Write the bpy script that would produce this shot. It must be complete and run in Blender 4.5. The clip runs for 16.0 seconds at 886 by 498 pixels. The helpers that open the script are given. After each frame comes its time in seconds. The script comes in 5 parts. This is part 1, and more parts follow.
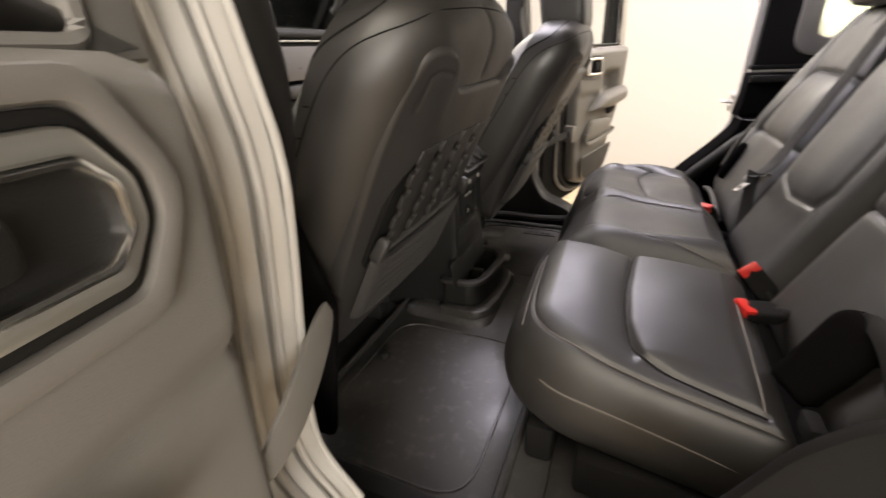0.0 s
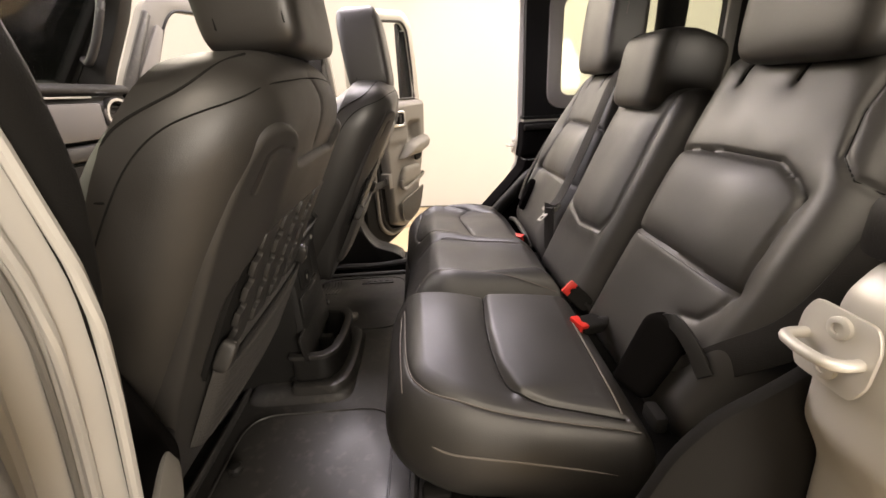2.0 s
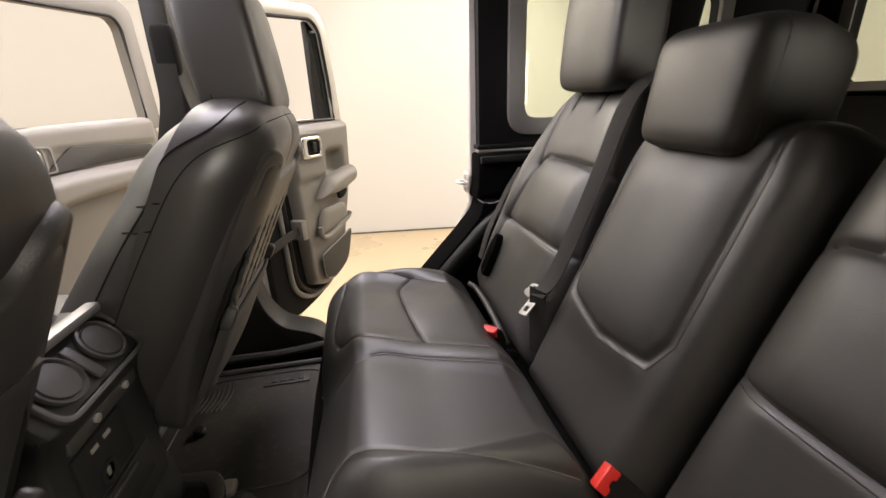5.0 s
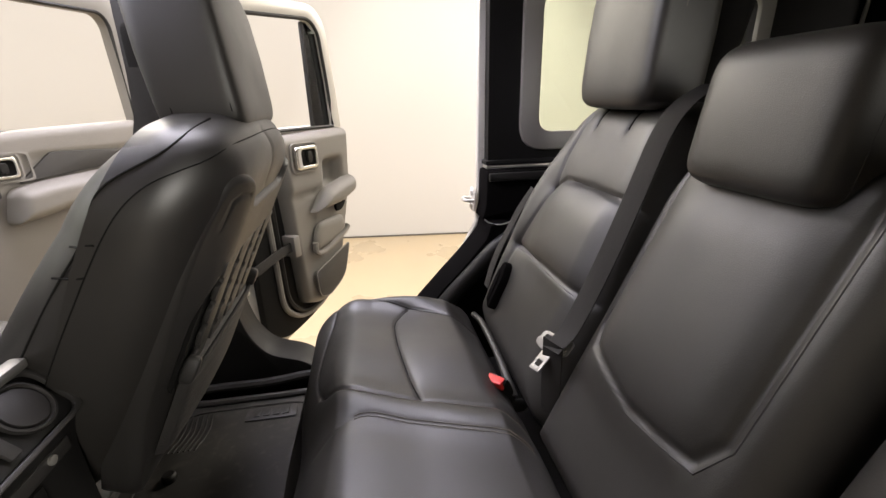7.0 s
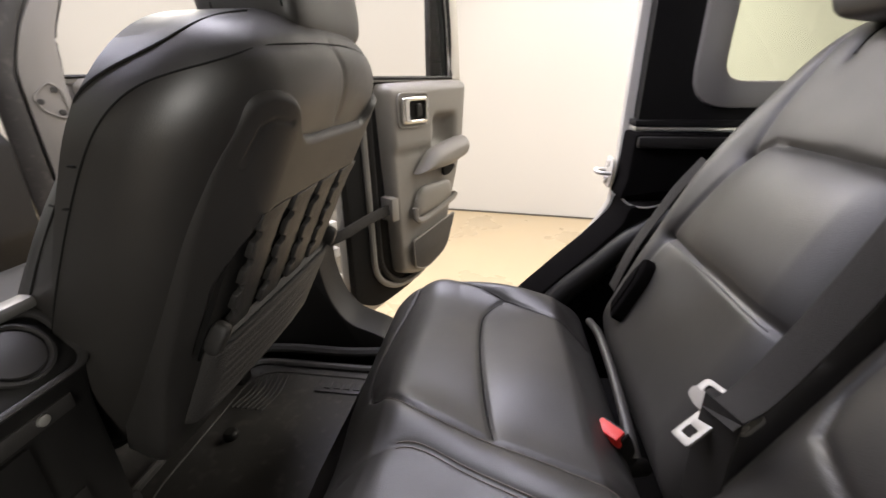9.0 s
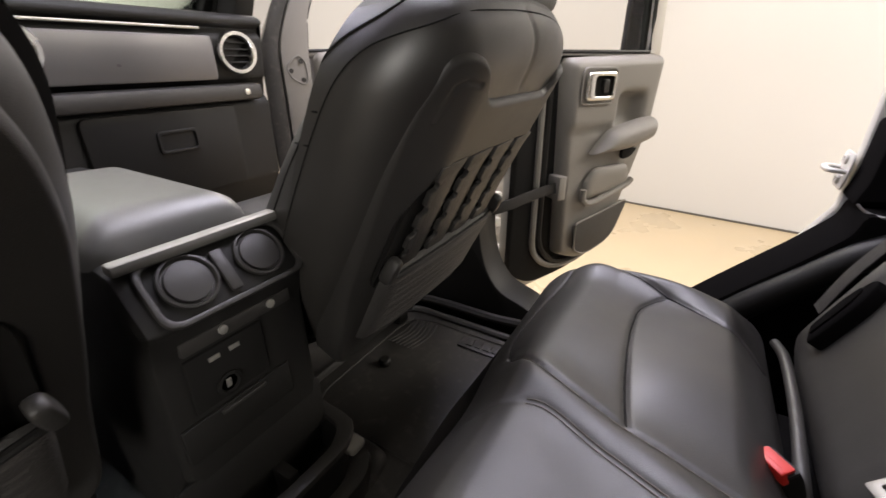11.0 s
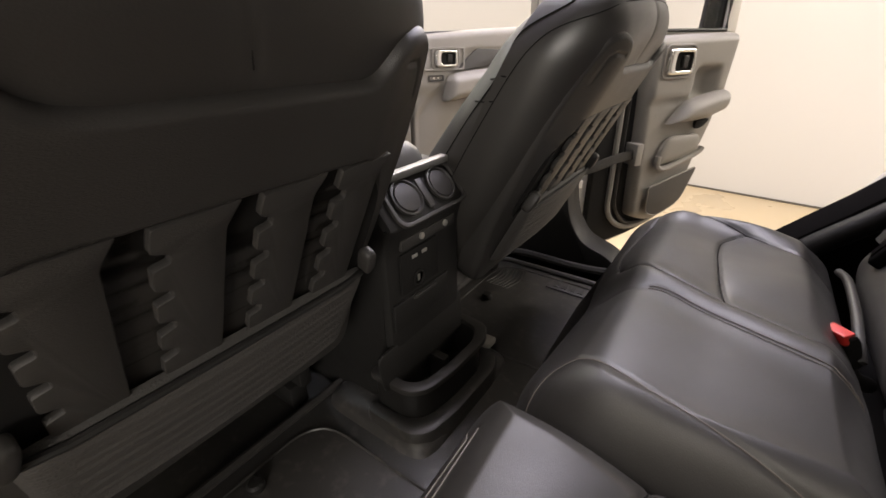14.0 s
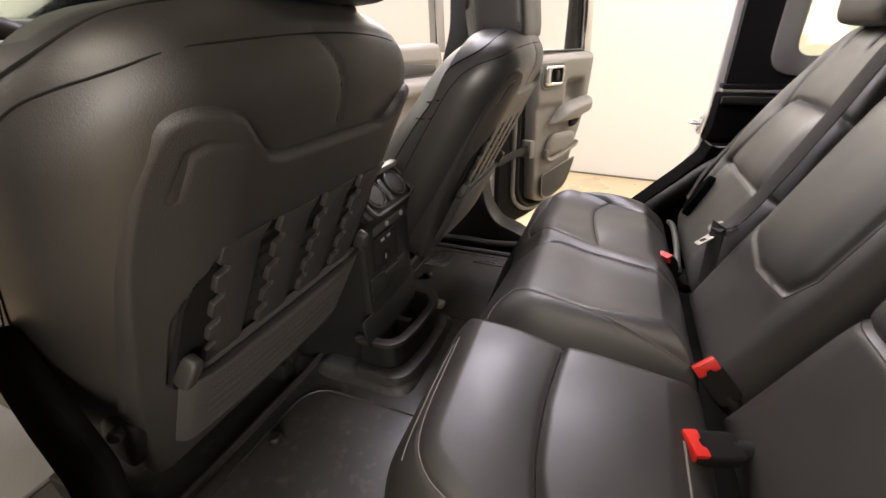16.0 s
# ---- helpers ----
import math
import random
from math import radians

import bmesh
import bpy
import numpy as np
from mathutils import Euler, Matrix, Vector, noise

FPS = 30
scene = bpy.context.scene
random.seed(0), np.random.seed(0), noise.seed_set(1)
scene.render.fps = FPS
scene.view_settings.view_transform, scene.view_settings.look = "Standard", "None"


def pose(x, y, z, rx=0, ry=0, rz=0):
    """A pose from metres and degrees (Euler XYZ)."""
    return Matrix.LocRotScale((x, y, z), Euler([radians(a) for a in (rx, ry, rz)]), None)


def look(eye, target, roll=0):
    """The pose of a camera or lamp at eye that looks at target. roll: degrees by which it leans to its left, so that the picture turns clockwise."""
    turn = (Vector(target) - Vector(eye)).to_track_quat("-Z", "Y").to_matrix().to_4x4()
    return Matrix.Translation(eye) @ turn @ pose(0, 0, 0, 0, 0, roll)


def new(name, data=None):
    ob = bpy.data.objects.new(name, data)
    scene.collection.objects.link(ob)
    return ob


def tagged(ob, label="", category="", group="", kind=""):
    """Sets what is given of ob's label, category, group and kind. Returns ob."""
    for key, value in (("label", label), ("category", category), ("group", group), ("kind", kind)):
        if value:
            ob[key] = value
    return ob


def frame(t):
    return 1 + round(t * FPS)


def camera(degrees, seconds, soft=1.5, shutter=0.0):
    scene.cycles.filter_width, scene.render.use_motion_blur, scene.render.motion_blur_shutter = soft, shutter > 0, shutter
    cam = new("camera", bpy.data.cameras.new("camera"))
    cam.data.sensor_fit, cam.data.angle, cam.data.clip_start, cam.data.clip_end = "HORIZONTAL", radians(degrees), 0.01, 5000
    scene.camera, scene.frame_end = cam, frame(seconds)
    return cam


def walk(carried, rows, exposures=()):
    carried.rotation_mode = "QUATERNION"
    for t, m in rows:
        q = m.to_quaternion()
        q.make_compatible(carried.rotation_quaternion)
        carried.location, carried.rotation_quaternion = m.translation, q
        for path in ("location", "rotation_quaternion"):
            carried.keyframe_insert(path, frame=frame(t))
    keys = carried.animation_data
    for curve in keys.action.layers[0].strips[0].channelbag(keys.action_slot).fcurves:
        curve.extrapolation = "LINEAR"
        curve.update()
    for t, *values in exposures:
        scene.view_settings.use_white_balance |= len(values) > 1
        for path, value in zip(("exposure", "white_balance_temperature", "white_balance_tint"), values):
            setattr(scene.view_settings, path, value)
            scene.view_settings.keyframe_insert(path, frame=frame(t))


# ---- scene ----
from mathutils.bvhtree import BVHTree
cam = camera(93.5, 16.0, shutter=0.5)
PATH = [
    (0, (-0.047, -0.994, 1.369), (-0.798, 0.651, 0.514), -2.8),
    (0.5, (-0.054, -0.976, 1.379), (-0.509, 0.777, 0.532), -2.8),
    (1, (-0.07, -0.97, 1.392), (-0.307, 0.84, 0.575), -2.9),
    (1.5, (-0.093, -0.962, 1.399), (-0.166, 0.884, 0.632), -2.9),
    (2, (-0.11, -0.961, 1.399), (-0.053, 0.906, 0.685), -2.8),
    (2.5, (-0.118, -0.951, 1.399), (0.031, 0.926, 0.725), -2.9),
    (3, (-0.12, -0.916, 1.388), (0.09, 0.962, 0.736), -2.9),
    (3.5, (-0.085, -0.806, 1.395), (0.166, 1.07, 0.748), -2.7),
    (4, (-0.047, -0.688, 1.396), (0.23, 1.184, 0.749), -2.5),
    (4.5, (-0.051, -0.57, 1.406), (0.25, 1.294, 0.748), -2.3),
    (5, (-0.061, -0.48, 1.416), (0.279, 1.373, 0.745), -2.4),
    (7.5, (-0.01, -0.325, 1.443), (0.273, 1.538, 0.773), -0.5),
    (8, (0.008, -0.271, 1.429), (0.149, 1.597, 0.729), -0.3),
    (8.5, (0.016, -0.21, 1.397), (-0.024, 1.65, 0.663), -0.3),
    (9, (0.016, -0.164, 1.366), (-0.235, 1.669, 0.605), -0.4),
    (9.5, (0.016, -0.153, 1.353), (-0.441, 1.631, 0.575), -0.3),
    (10, (0.026, -0.163, 1.353), (-0.618, 1.555, 0.556), -0.2),
    (12.5, (-0.011, -0.296, 1.349), (-1.142, 1.102, 0.474), -0.6),
    (13, (-0.024, -0.361, 1.358), (-1.161, 1.028, 0.477), -0.8),
    (13.5, (-0.02, -0.427, 1.356), (-1.129, 0.98, 0.468), -0.9),
    (14, (-0.016, -0.475, 1.349), (-1.064, 0.975, 0.455), -1.0),
    (14.5, (-0.024, -0.537, 1.368), (-0.99, 0.968, 0.474), -1.1),
    (15, (0.001, -0.617, 1.403), (-0.878, 0.94, 0.506), -1.2),
    (15.5, (0.018, -0.685, 1.42), (-0.764, 0.922, 0.522), -1.3),
    (16, (0.012, -0.716, 1.413), (-0.662, 0.94, 0.516), -1.3),
]
LEVELS = ((0.0, 0.52, 6650, 10), (1.0, 0.62, 6850, 11), (2.5, 0.54, 7150, 12), (3.5, 0.50, 7100, 11), (4.5, 0.36, 6900, 10), (8.0, 0.31, 6350, 9), (9.5, 0.30, 6300, 9), (12.5, 0.20, 6450, 11), (14.5, 0.34, 6600, 11), (16.0, 0.53, 6700, 11))
walk(cam, [(t, look(eye, target, roll)) for t, eye, target, roll in PATH], LEVELS)

# ---- light ----
world = bpy.data.worlds.new("studio_air")
scene.world = world
world.use_nodes = True
world.node_tree.nodes["Background"].inputs[0].default_value = (1.0, 0.96, 0.9, 1)
world.node_tree.nodes["Background"].inputs[1].default_value = 0.12
scene.view_settings.exposure = 0.0


# Makes an area lamp that stays out of view, added to brighten the set.
def unseen_lamp(x, y, z, sx, sy, watts, colour):
    lamp = bpy.data.lights.new("added_area_lamp", "AREA")
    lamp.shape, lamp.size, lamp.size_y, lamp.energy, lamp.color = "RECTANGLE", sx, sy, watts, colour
    ob = new("added_area_lamp", lamp)
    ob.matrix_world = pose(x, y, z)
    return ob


LAVENDER = (0.90, 0.855, 1.0)
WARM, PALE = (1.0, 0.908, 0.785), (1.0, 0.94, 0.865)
# Added unseen lamps; place and strength are tuned for the brightness of each surface.
wall_fill = unseen_lamp(-0.6, 0.9, 3.6, 10.5, 0.5, 150, WARM)
wall_fill.matrix_world = look((-0.6, 0.9, 3.6), (-0.6, 4.4, 0.9))
near_fill = unseen_lamp(1.9, -3.8, 1.9, 1.4, 1.5, 105, PALE)
near_fill.matrix_world = look((1.9, -3.8, 1.9), (-0.3, -0.6, 1.1))
unseen_lamp(-0.4, -2.6, 3.75, 2.6, 1.6, 100, WARM)
unseen_lamp(-5.0, 0.0, 3.75, 1.0, 6.0, 130, WARM)
rear_fill = unseen_lamp(3.0, -1.7, 3.3, 1.6, 1.2, 10, WARM)
rear_fill.matrix_world = look((3.0, -1.7, 3.3), (-0.3, -0.7, 1.2))
far_fill = unseen_lamp(2.6, 2.7, 3.0, 1.6, 1.2, 105, WARM)
far_fill.matrix_world = look((2.6, 2.7, 3.0), (-0.2, 0.6, 1.1))
door_fill = unseen_lamp(-1.6, 2.9, 2.8, 2.4, 1.2, 75, WARM)
door_fill.matrix_world = look((-1.6, 2.9, 2.8), (0.3, 0.3, 1.2))
# Two more added lamps, cool, above the roof opening for the lavender sheen.
roof_fill = unseen_lamp(-1.4, -0.2, 2.45, 1.2, 0.8, 15, LAVENDER)
roof_fill.data.spread = radians(110)
roof_fill.matrix_world = look((-1.4, -0.2, 2.45), (0.25, 0.4, 1.2))
top_fill = unseen_lamp(-0.5, 1.0, 2.78, 0.9, 1.4, 40, LAVENDER)
top_fill.data.spread = radians(155)
top_fill.matrix_world = look((-0.5, 1.05, 2.78), (-0.15, 0.1, 1.0))

# ---- materials ----


def material(name, colour, rough=0.5, metal=0.0, spec=0.5, grain=0.0, size=600.0, vary=0.12, patch=7.0, worn=0.0, crumple=0.0, dust=0.0):
    """A surface with fine grain in its relief and slow changes of tone and gloss."""
    m = bpy.data.materials.new(name)
    m.use_nodes = True
    t = m.node_tree
    b = t.nodes["Principled BSDF"]
    b.inputs["Metallic"].default_value = metal
    b.inputs["Specular IOR Level"].default_value = spec
    co = t.nodes.new("ShaderNodeTexCoord")
    slow = t.nodes.new("ShaderNodeTexNoise")
    slow.inputs["Scale"].default_value, slow.inputs["Detail"].default_value = patch, 5
    t.links.new(co.outputs["Object"], slow.inputs["Vector"])
    ramp = t.nodes.new("ShaderNodeMix")
    ramp.data_type = "RGBA"
    dark = [c * (1 - vary) for c in colour]
    lite = [min(1, c * (1 + vary)) for c in colour]
    ramp.inputs[6].default_value, ramp.inputs[7].default_value = (*dark, 1), (*lite, 1)
    t.links.new(slow.outputs["Fac"], ramp.inputs[0])
    t.links.new(ramp.outputs[2], b.inputs["Base Color"])
    gloss = t.nodes.new("ShaderNodeMapRange")
    gloss.inputs["From Min"].default_value, gloss.inputs["From Max"].default_value = 0.3, 0.7
    gloss.inputs["To Min"].default_value, gloss.inputs["To Max"].default_value = max(0.03, rough - 0.05 - worn), min(1, rough + 0.05 + worn)
    t.links.new(slow.outputs["Fac"], gloss.inputs["Value"])
    t.links.new(gloss.outputs["Result"], b.inputs["Roughness"])
    if grain:
        fine = t.nodes.new("ShaderNodeTexVoronoi")
        fine.inputs["Scale"].default_value = size
        t.links.new(co.outputs["Object"], fine.inputs["Vector"])
        bump = t.nodes.new("ShaderNodeBump")
        bump.inputs["Strength"].default_value, bump.inputs["Distance"].default_value = grain, 0.0006
        t.links.new(fine.outputs["Distance"], bump.inputs["Height"])
        t.links.new(bump.outputs["Normal"], b.inputs["Normal"])
        if crumple:
            soft = t.nodes.new("ShaderNodeTexNoise")
            soft.inputs["Scale"].default_value, soft.inputs["Detail"].default_value = 16, 3
            t.links.new(co.outputs["Object"], soft.inputs["Vector"])
            folds = t.nodes.new("ShaderNodeBump")
            folds.inputs["Strength"].default_value, folds.inputs["Distance"].default_value = crumple, 0.006
            t.links.new(soft.outputs["Fac"], folds.inputs["Height"])
            t.links.new(folds.outputs["Normal"], bump.inputs["Normal"])
    if dust:
        specks = t.nodes.new("ShaderNodeTexNoise")
        specks.inputs["Scale"].default_value, specks.inputs["Detail"].default_value = 45, 8
        t.links.new(co.outputs["Object"], specks.inputs["Vector"])
        keep = t.nodes.new("ShaderNodeMapRange")
        keep.inputs["From Min"].default_value, keep.inputs["From Max"].default_value, keep.inputs["To Max"].default_value = 0.55, 0.8, dust
        t.links.new(specks.outputs["Fac"], keep.inputs["Value"])
        dirty = t.nodes.new("ShaderNodeMix")
        dirty.data_type = "RGBA"
        dirty.inputs[7].default_value = (0.17, 0.155, 0.135, 1)
        t.links.new(keep.outputs["Result"], dirty.inputs[0])
        t.links.new(ramp.outputs[2], dirty.inputs[6])
        t.links.new(dirty.outputs[2], b.inputs["Base Color"])
    return m


def glass(name, tint, gloss=0.05):
    m = bpy.data.materials.new(name)
    m.use_nodes = True
    t = m.node_tree
    t.nodes.clear()
    out = t.nodes.new("ShaderNodeOutputMaterial")
    clear, shine, mix, fres = (t.nodes.new("ShaderNode" + n) for n in ("BsdfTransparent", "BsdfGlossy", "MixShader", "Fresnel"))
    clear.inputs[0].default_value = (*tint, 1)
    shine.inputs["Roughness"].default_value = 0.03
    fres.inputs["IOR"].default_value = 1.45
    t.links.new(fres.outputs[0], mix.inputs[0])
    t.links.new(clear.outputs[0], mix.inputs[1])
    t.links.new(shine.outputs[0], mix.inputs[2])
    t.links.new(mix.outputs[0], out.inputs[0])
    return m


LEATHER = material("black_leather", (0.0178, 0.0158, 0.0136), 0.50, spec=0.9, grain=0.16, size=750, vary=0.14, worn=0.035, crumple=0.10)
LEATHER_SIDE = material("black_vinyl", (0.034, 0.032, 0.033), 0.46, grain=0.18, size=800)
STITCH = material("stitching_thread", (0.13, 0.115, 0.10), 0.7)
PLASTIC = material("grained_black_plastic", (0.014, 0.0133, 0.0125), 0.52, spec=0.28, grain=0.3, size=900)
GREY = material("grey_door_plastic", (0.20, 0.187, 0.172), 0.55, grain=0.3, size=900, vary=0.08)
PANEL = material("seat_back_plastic", (0.029, 0.027, 0.025), 0.48, grain=0.3, size=900)
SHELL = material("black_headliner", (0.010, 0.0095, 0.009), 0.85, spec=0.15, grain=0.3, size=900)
RUBBER = material("black_rubber", (0.036, 0.034, 0.032), 0.46, grain=0.25, size=500, vary=0.25, worn=0.1, dust=0.3)
SEAL = material("grey_door_seal", (0.19, 0.18, 0.165), 0.5)
# Hinge colour with the brightness of its light put in.
HINGE_LIT = material("lit_hinge_tone", (0.62, 0.60, 0.56), 0.4, vary=0.05)
PAINT = material("silver_grey_paint", (0.50, 0.48, 0.445), 0.36, metal=0.10, vary=0.05)
CHROME = material("satin_chrome", (0.70, 0.69, 0.67), 0.24, metal=1.0, vary=0.04)
SATIN = material("satin_silver_trim", (0.46, 0.45, 0.41), 0.36, metal=0.7, vary=0.05)
DASH_GREY = material("dash_silver_grey_panel", (0.14, 0.134, 0.13), 0.32, metal=0.3, vary=0.05)
TONGUE = material("dull_belt_steel", (0.27, 0.26, 0.24), 0.5, metal=0.6)
ZINC = material("pale_zinc_striker", (0.60, 0.58, 0.545), 0.45, metal=0.35)
STEEL = material("zinc_steel", (0.62, 0.60, 0.55), 0.35, metal=0.8)
RED = material("red_button_plastic", (0.62, 0.028, 0.02), 0.4, vary=0.06)
WEB = material("woven_belt_webbing", (0.018, 0.0165, 0.015), 0.75, spec=0.3, grain=0.6, size=1200)
STRAP_GREY = material("grey_strap_cover", (0.22, 0.205, 0.185), 0.6, grain=0.3, size=900)
LID = material("smooth_lid_vinyl", (0.105, 0.103, 0.093), 0.38, grain=0.2, size=700)
MAT_GREY = material("speckled_footwell_grey", (0.15, 0.145, 0.135), 0.9, spec=0.2, grain=0.8, size=500, vary=0.2, dust=0.2)
NET = material("dark_pocket_mesh", (0.040, 0.037, 0.034), 0.7, grain=1.0, size=420)
TINT = glass("privacy_glass", (0.86, 0.89, 0.79))
BLACK_TRIM = material("smooth_black_trim", (0.007, 0.0065, 0.0065), 0.9, spec=0.0, grain=0.2, size=900)
CLEAR = glass("clear_glass", (0.86, 0.93, 0.87))
WHITE = material("white_wall_paint", (0.62, 0.615, 0.628), 0.8, vary=0.02, patch=0.6)
CONCRETE = material("polished_tan_concrete", (0.52, 0.42, 0.29), 0.34, vary=0.14, patch=2.2, worn=0.1)
# Tones of the unseen walls and ceiling, chosen to limit their bounce light.
DIM = material("unseen_wall_dark", (0.10, 0.095, 0.088), 0.8, vary=0.1, patch=0.8)
BAY_GREY = material("unseen_wall_grey", (0.24, 0.23, 0.215), 0.8, vary=0.1, patch=0.8)
JOINT = material("dark_wall_joint", (0.11, 0.10, 0.09), 0.7)

# ---- mesh helpers ----


def part(name, me, mat, parent=None, label="", m=None):
    """Links a bmesh or a mesh as one object, under parent if given."""
    if isinstance(me, bmesh.types.BMesh):
        bm, me = me, bpy.data.meshes.new(name)
        bm.normal_update()
        bm.to_mesh(me)
        bm.free()
    me.polygons.foreach_set("use_smooth", [True] * len(me.polygons))
    me.set_sharp_from_angle(angle=radians(38))
    if not me.materials:
        me.materials.append(mat)
    ob = new(name, me)
    if m is not None:
        ob.matrix_basis = m
    ob.parent = parent
    return tagged(ob, label)


def thing(name, label, category, group="", kind="", m=None):
    ob = new(name)
    ob.empty_display_size = 0.05
    if m is not None:
        ob.matrix_basis = m
    return tagged(ob, label, category, group, kind)


def axes(origin, v, n):
    """A frame with v along its second axis and n as its third."""
    v, n = Vector(v).normalized(), Vector(n).normalized()
    u = v.cross(n).normalized()
    n = u.cross(v)
    return Matrix((u, v, n)).transposed().to_4x4() if origin is None else Matrix.Translation(origin) @ Matrix((u, v, n)).transposed().to_4x4()


def rounded(poly, r, steps=5):
    """A polygon with its corners rounded; r: one radius or one for each corner."""
    rs = r if isinstance(r, (list, tuple)) else [r] * len(poly)
    out = []
    for k, p in enumerate(poly):
        p, a, b = Vector(p), Vector(poly[k - 1]), Vector(poly[(k + 1) % len(poly)])
        da, db = (a - p), (b - p)
        q = min(rs[k], da.length * 0.49, db.length * 0.49)
        if q < 1e-5:
            out.append(tuple(p))
            continue
        p0, p1 = p + da.normalized() * q, p + db.normalized() * q
        for s in range(steps + 1):
            f = s / steps
            out.append(tuple((1 - f) ** 2 * p0 + 2 * f * (1 - f) * p + f * f * p1))
    return out


def rect(x0, y0, x1, y1, r=0.0, steps=5):
    return rounded([(x0, y0), (x1, y0), (x1, y1), (x0, y1)], r, steps) if r else [(x0, y0), (x1, y0), (x1, y1), (x0, y1)]


def to_lines(pts, a, b):
    """For points (n, 2): the least distance to the segments a[k]-b[k]."""
    d = b - a
    best = np.full(len(pts), 9.0)
    for p, e in zip(a, d):
        f = np.clip(((pts - p) @ e) / max(e @ e, 1e-12), 0, 1)
        best = np.minimum(best, np.hypot(*(pts - p - f[:, None] * e).T))
    return best


def ease(a, b, x):
    """A smooth step from 0 at a to 1 at b."""
    f = np.clip((x - a) / (b - a), 0, 1)
    return f * f * (3 - 2 * f)


def bump_at(x, middle, wide, power=2):
    return np.exp(-np.abs((x - middle) / wide) ** power)


class Pad:
    """An upholstered or moulded form over an outline in a frame's first two axes: it rises to thick with edges rounded by
    round, less its grooves (lines, depth, width) and plus lift(u, v); behind the outline it goes back by deep. Stuffing that
    is drawn in by a seam sinks slowly towards it: soft says over how many widths."""

    def __init__(self, m, outline, thick, edge, deep=0.02, grooves=(), lift=None, rows=44, cols=44, columns=False, bend=None, tuck=0.0, soft=0.0):
        self.m, self.thick, self.edge, self.lift, self.bend = m, thick, edge, lift, bend
        self.poly = np.array(outline, float)
        self.grooves = [(np.array(l, float), d, w) for l, d, w in grooves]
        self.deep, self.rows, self.cols, self.columns, self.tuck, self.soft = deep, rows, cols, columns, tuck, soft

    def height(self, pts):
        d = to_lines(pts, self.poly, np.roll(self.poly, -1, 0))
        f = np.clip(d / self.edge, 0, 1)
        h = self.thick * np.sqrt(np.clip(1 - (1 - f) ** 2, 0, 1))
        for line, depth, width in self.grooves:
            away = to_lines(pts, line[:-1], line[1:]) / width
            pull = np.exp(-away ** 2) if not self.soft else 0.45 * np.exp(-(away / 0.55) ** 2) + 0.55 * np.exp(-away / self.soft)
            h = h - np.minimum(f * 3, 1) * depth * pull
        if self.lift:
            h = h + f * self.lift(pts[:, 0], pts[:, 1])
        return h

    def world(self, pts, up=0.0):
        pts = np.array(pts, float)
        p = np.c_[pts, self.height(pts) + up]
        if self.bend:
            p = self.bend(p)
        return [self.m @ Vector(q) for q in p]

    def mesh(self, name):
        a, b = (1, 0) if self.columns else (0, 1)
        lo, hi = self.poly[:, b].min(), self.poly[:, b].max()
        s = (1 - np.cos(np.linspace(0, np.pi, self.rows))) / 2
        s = 0.5 * s + 0.5 * np.linspace(0, 1, self.rows)
        vs = lo + (hi - lo) * (1e-4 + (1 - 2e-4) * s)
        c = (1 - np.cos(np.linspace(0, np.pi, self.cols))) / 2
        c = 0.5 * c + 0.5 * np.linspace(0, 1, self.cols)
        p, q = self.poly, np.roll(self.poly, -1, 0)
        grid = np.zeros((self.rows, self.cols, 2))
        for k, v in enumerate(vs):
            hit = (p[:, b] - v) * (q[:, b] - v) < 0
            f = (v - p[hit, b]) / (q[hit, b] - p[hit, b])
            x = p[hit, a] + f * (q[hit, a] - p[hit, a])
            x0, x1 = (x.min(), x.max()) if len(x) else (0, 0)
            grid[k, :, a], grid[k, :, b] = x0 + (x1 - x0) * c, v
        flat = grid.reshape(-1, 2)
        front = np.c_[flat, self.height(flat)]
        r, n = self.rows, self.cols
        loop = [*range(0, n), *(k * n + n - 1 for k in range(1, r)), *((r - 1) * n + k for k in range(n - 2, -1, -1)), *(k * n for k in range(r - 2, 0, -1))]
        edge, steps = flat[loop], 6 if self.tuck else 1
        middle = edge.mean(0)
        ahead = np.roll(edge, -3, 0) - np.roll(edge, 3, 0)
        inward = np.c_[-ahead[:, 1], ahead[:, 0]] / np.maximum(np.hypot(*ahead.T), 1e-9)[:, None]
        inward *= np.sign(((middle - edge) * inward).sum(1))[:, None]
        rims = [np.c_[edge + inward * self.tuck * (k / steps) ** 2, np.full(len(loop), -self.deep * k / steps)] for k in range(1, steps + 1)]
        verts = np.r_[front, *rims]
        if self.bend:
            verts = self.bend(verts)
        faces = [(k * n + j, k * n + j + 1, (k + 1) * n + j + 1, (k + 1) * n + j) for k in range(r - 1) for j in range(n - 1)]
        base = r * n
        ring = np.array(loop)
        for step in range(steps):
            low = base + step * len(loop) + np.arange(len(loop))
            faces += [tuple(int(q) for q in (ring[k], low[k], low[(k + 1) % len(loop)], ring[(k + 1) % len(loop)])) for k in range(len(loop))]
            ring = low
        faces.append(tuple(int(q) for q in ring)[::-1])
        if self.columns:
            faces = [f[::-1] for f in faces]
        me = bpy.data.meshes.new(name)
        me.from_pydata([tuple(v) for v in verts], [], faces)
        me.transform(self.m)
        me.validate()
        return me

    def make(self, name, mat, parent=None, label=""):
        ob = part(name, self.mesh(name), mat, parent, label)
        ob.data.set_sharp_from_angle(angle=radians(70))
        return ob

    def seam(self, name, line, mat, parent, r=0.0016, up=0.0, fine=0.012, label=""):
        """A piping or stitched seam that lies on the form."""
        line = np.array(line, float)
        pts = [line[0]]
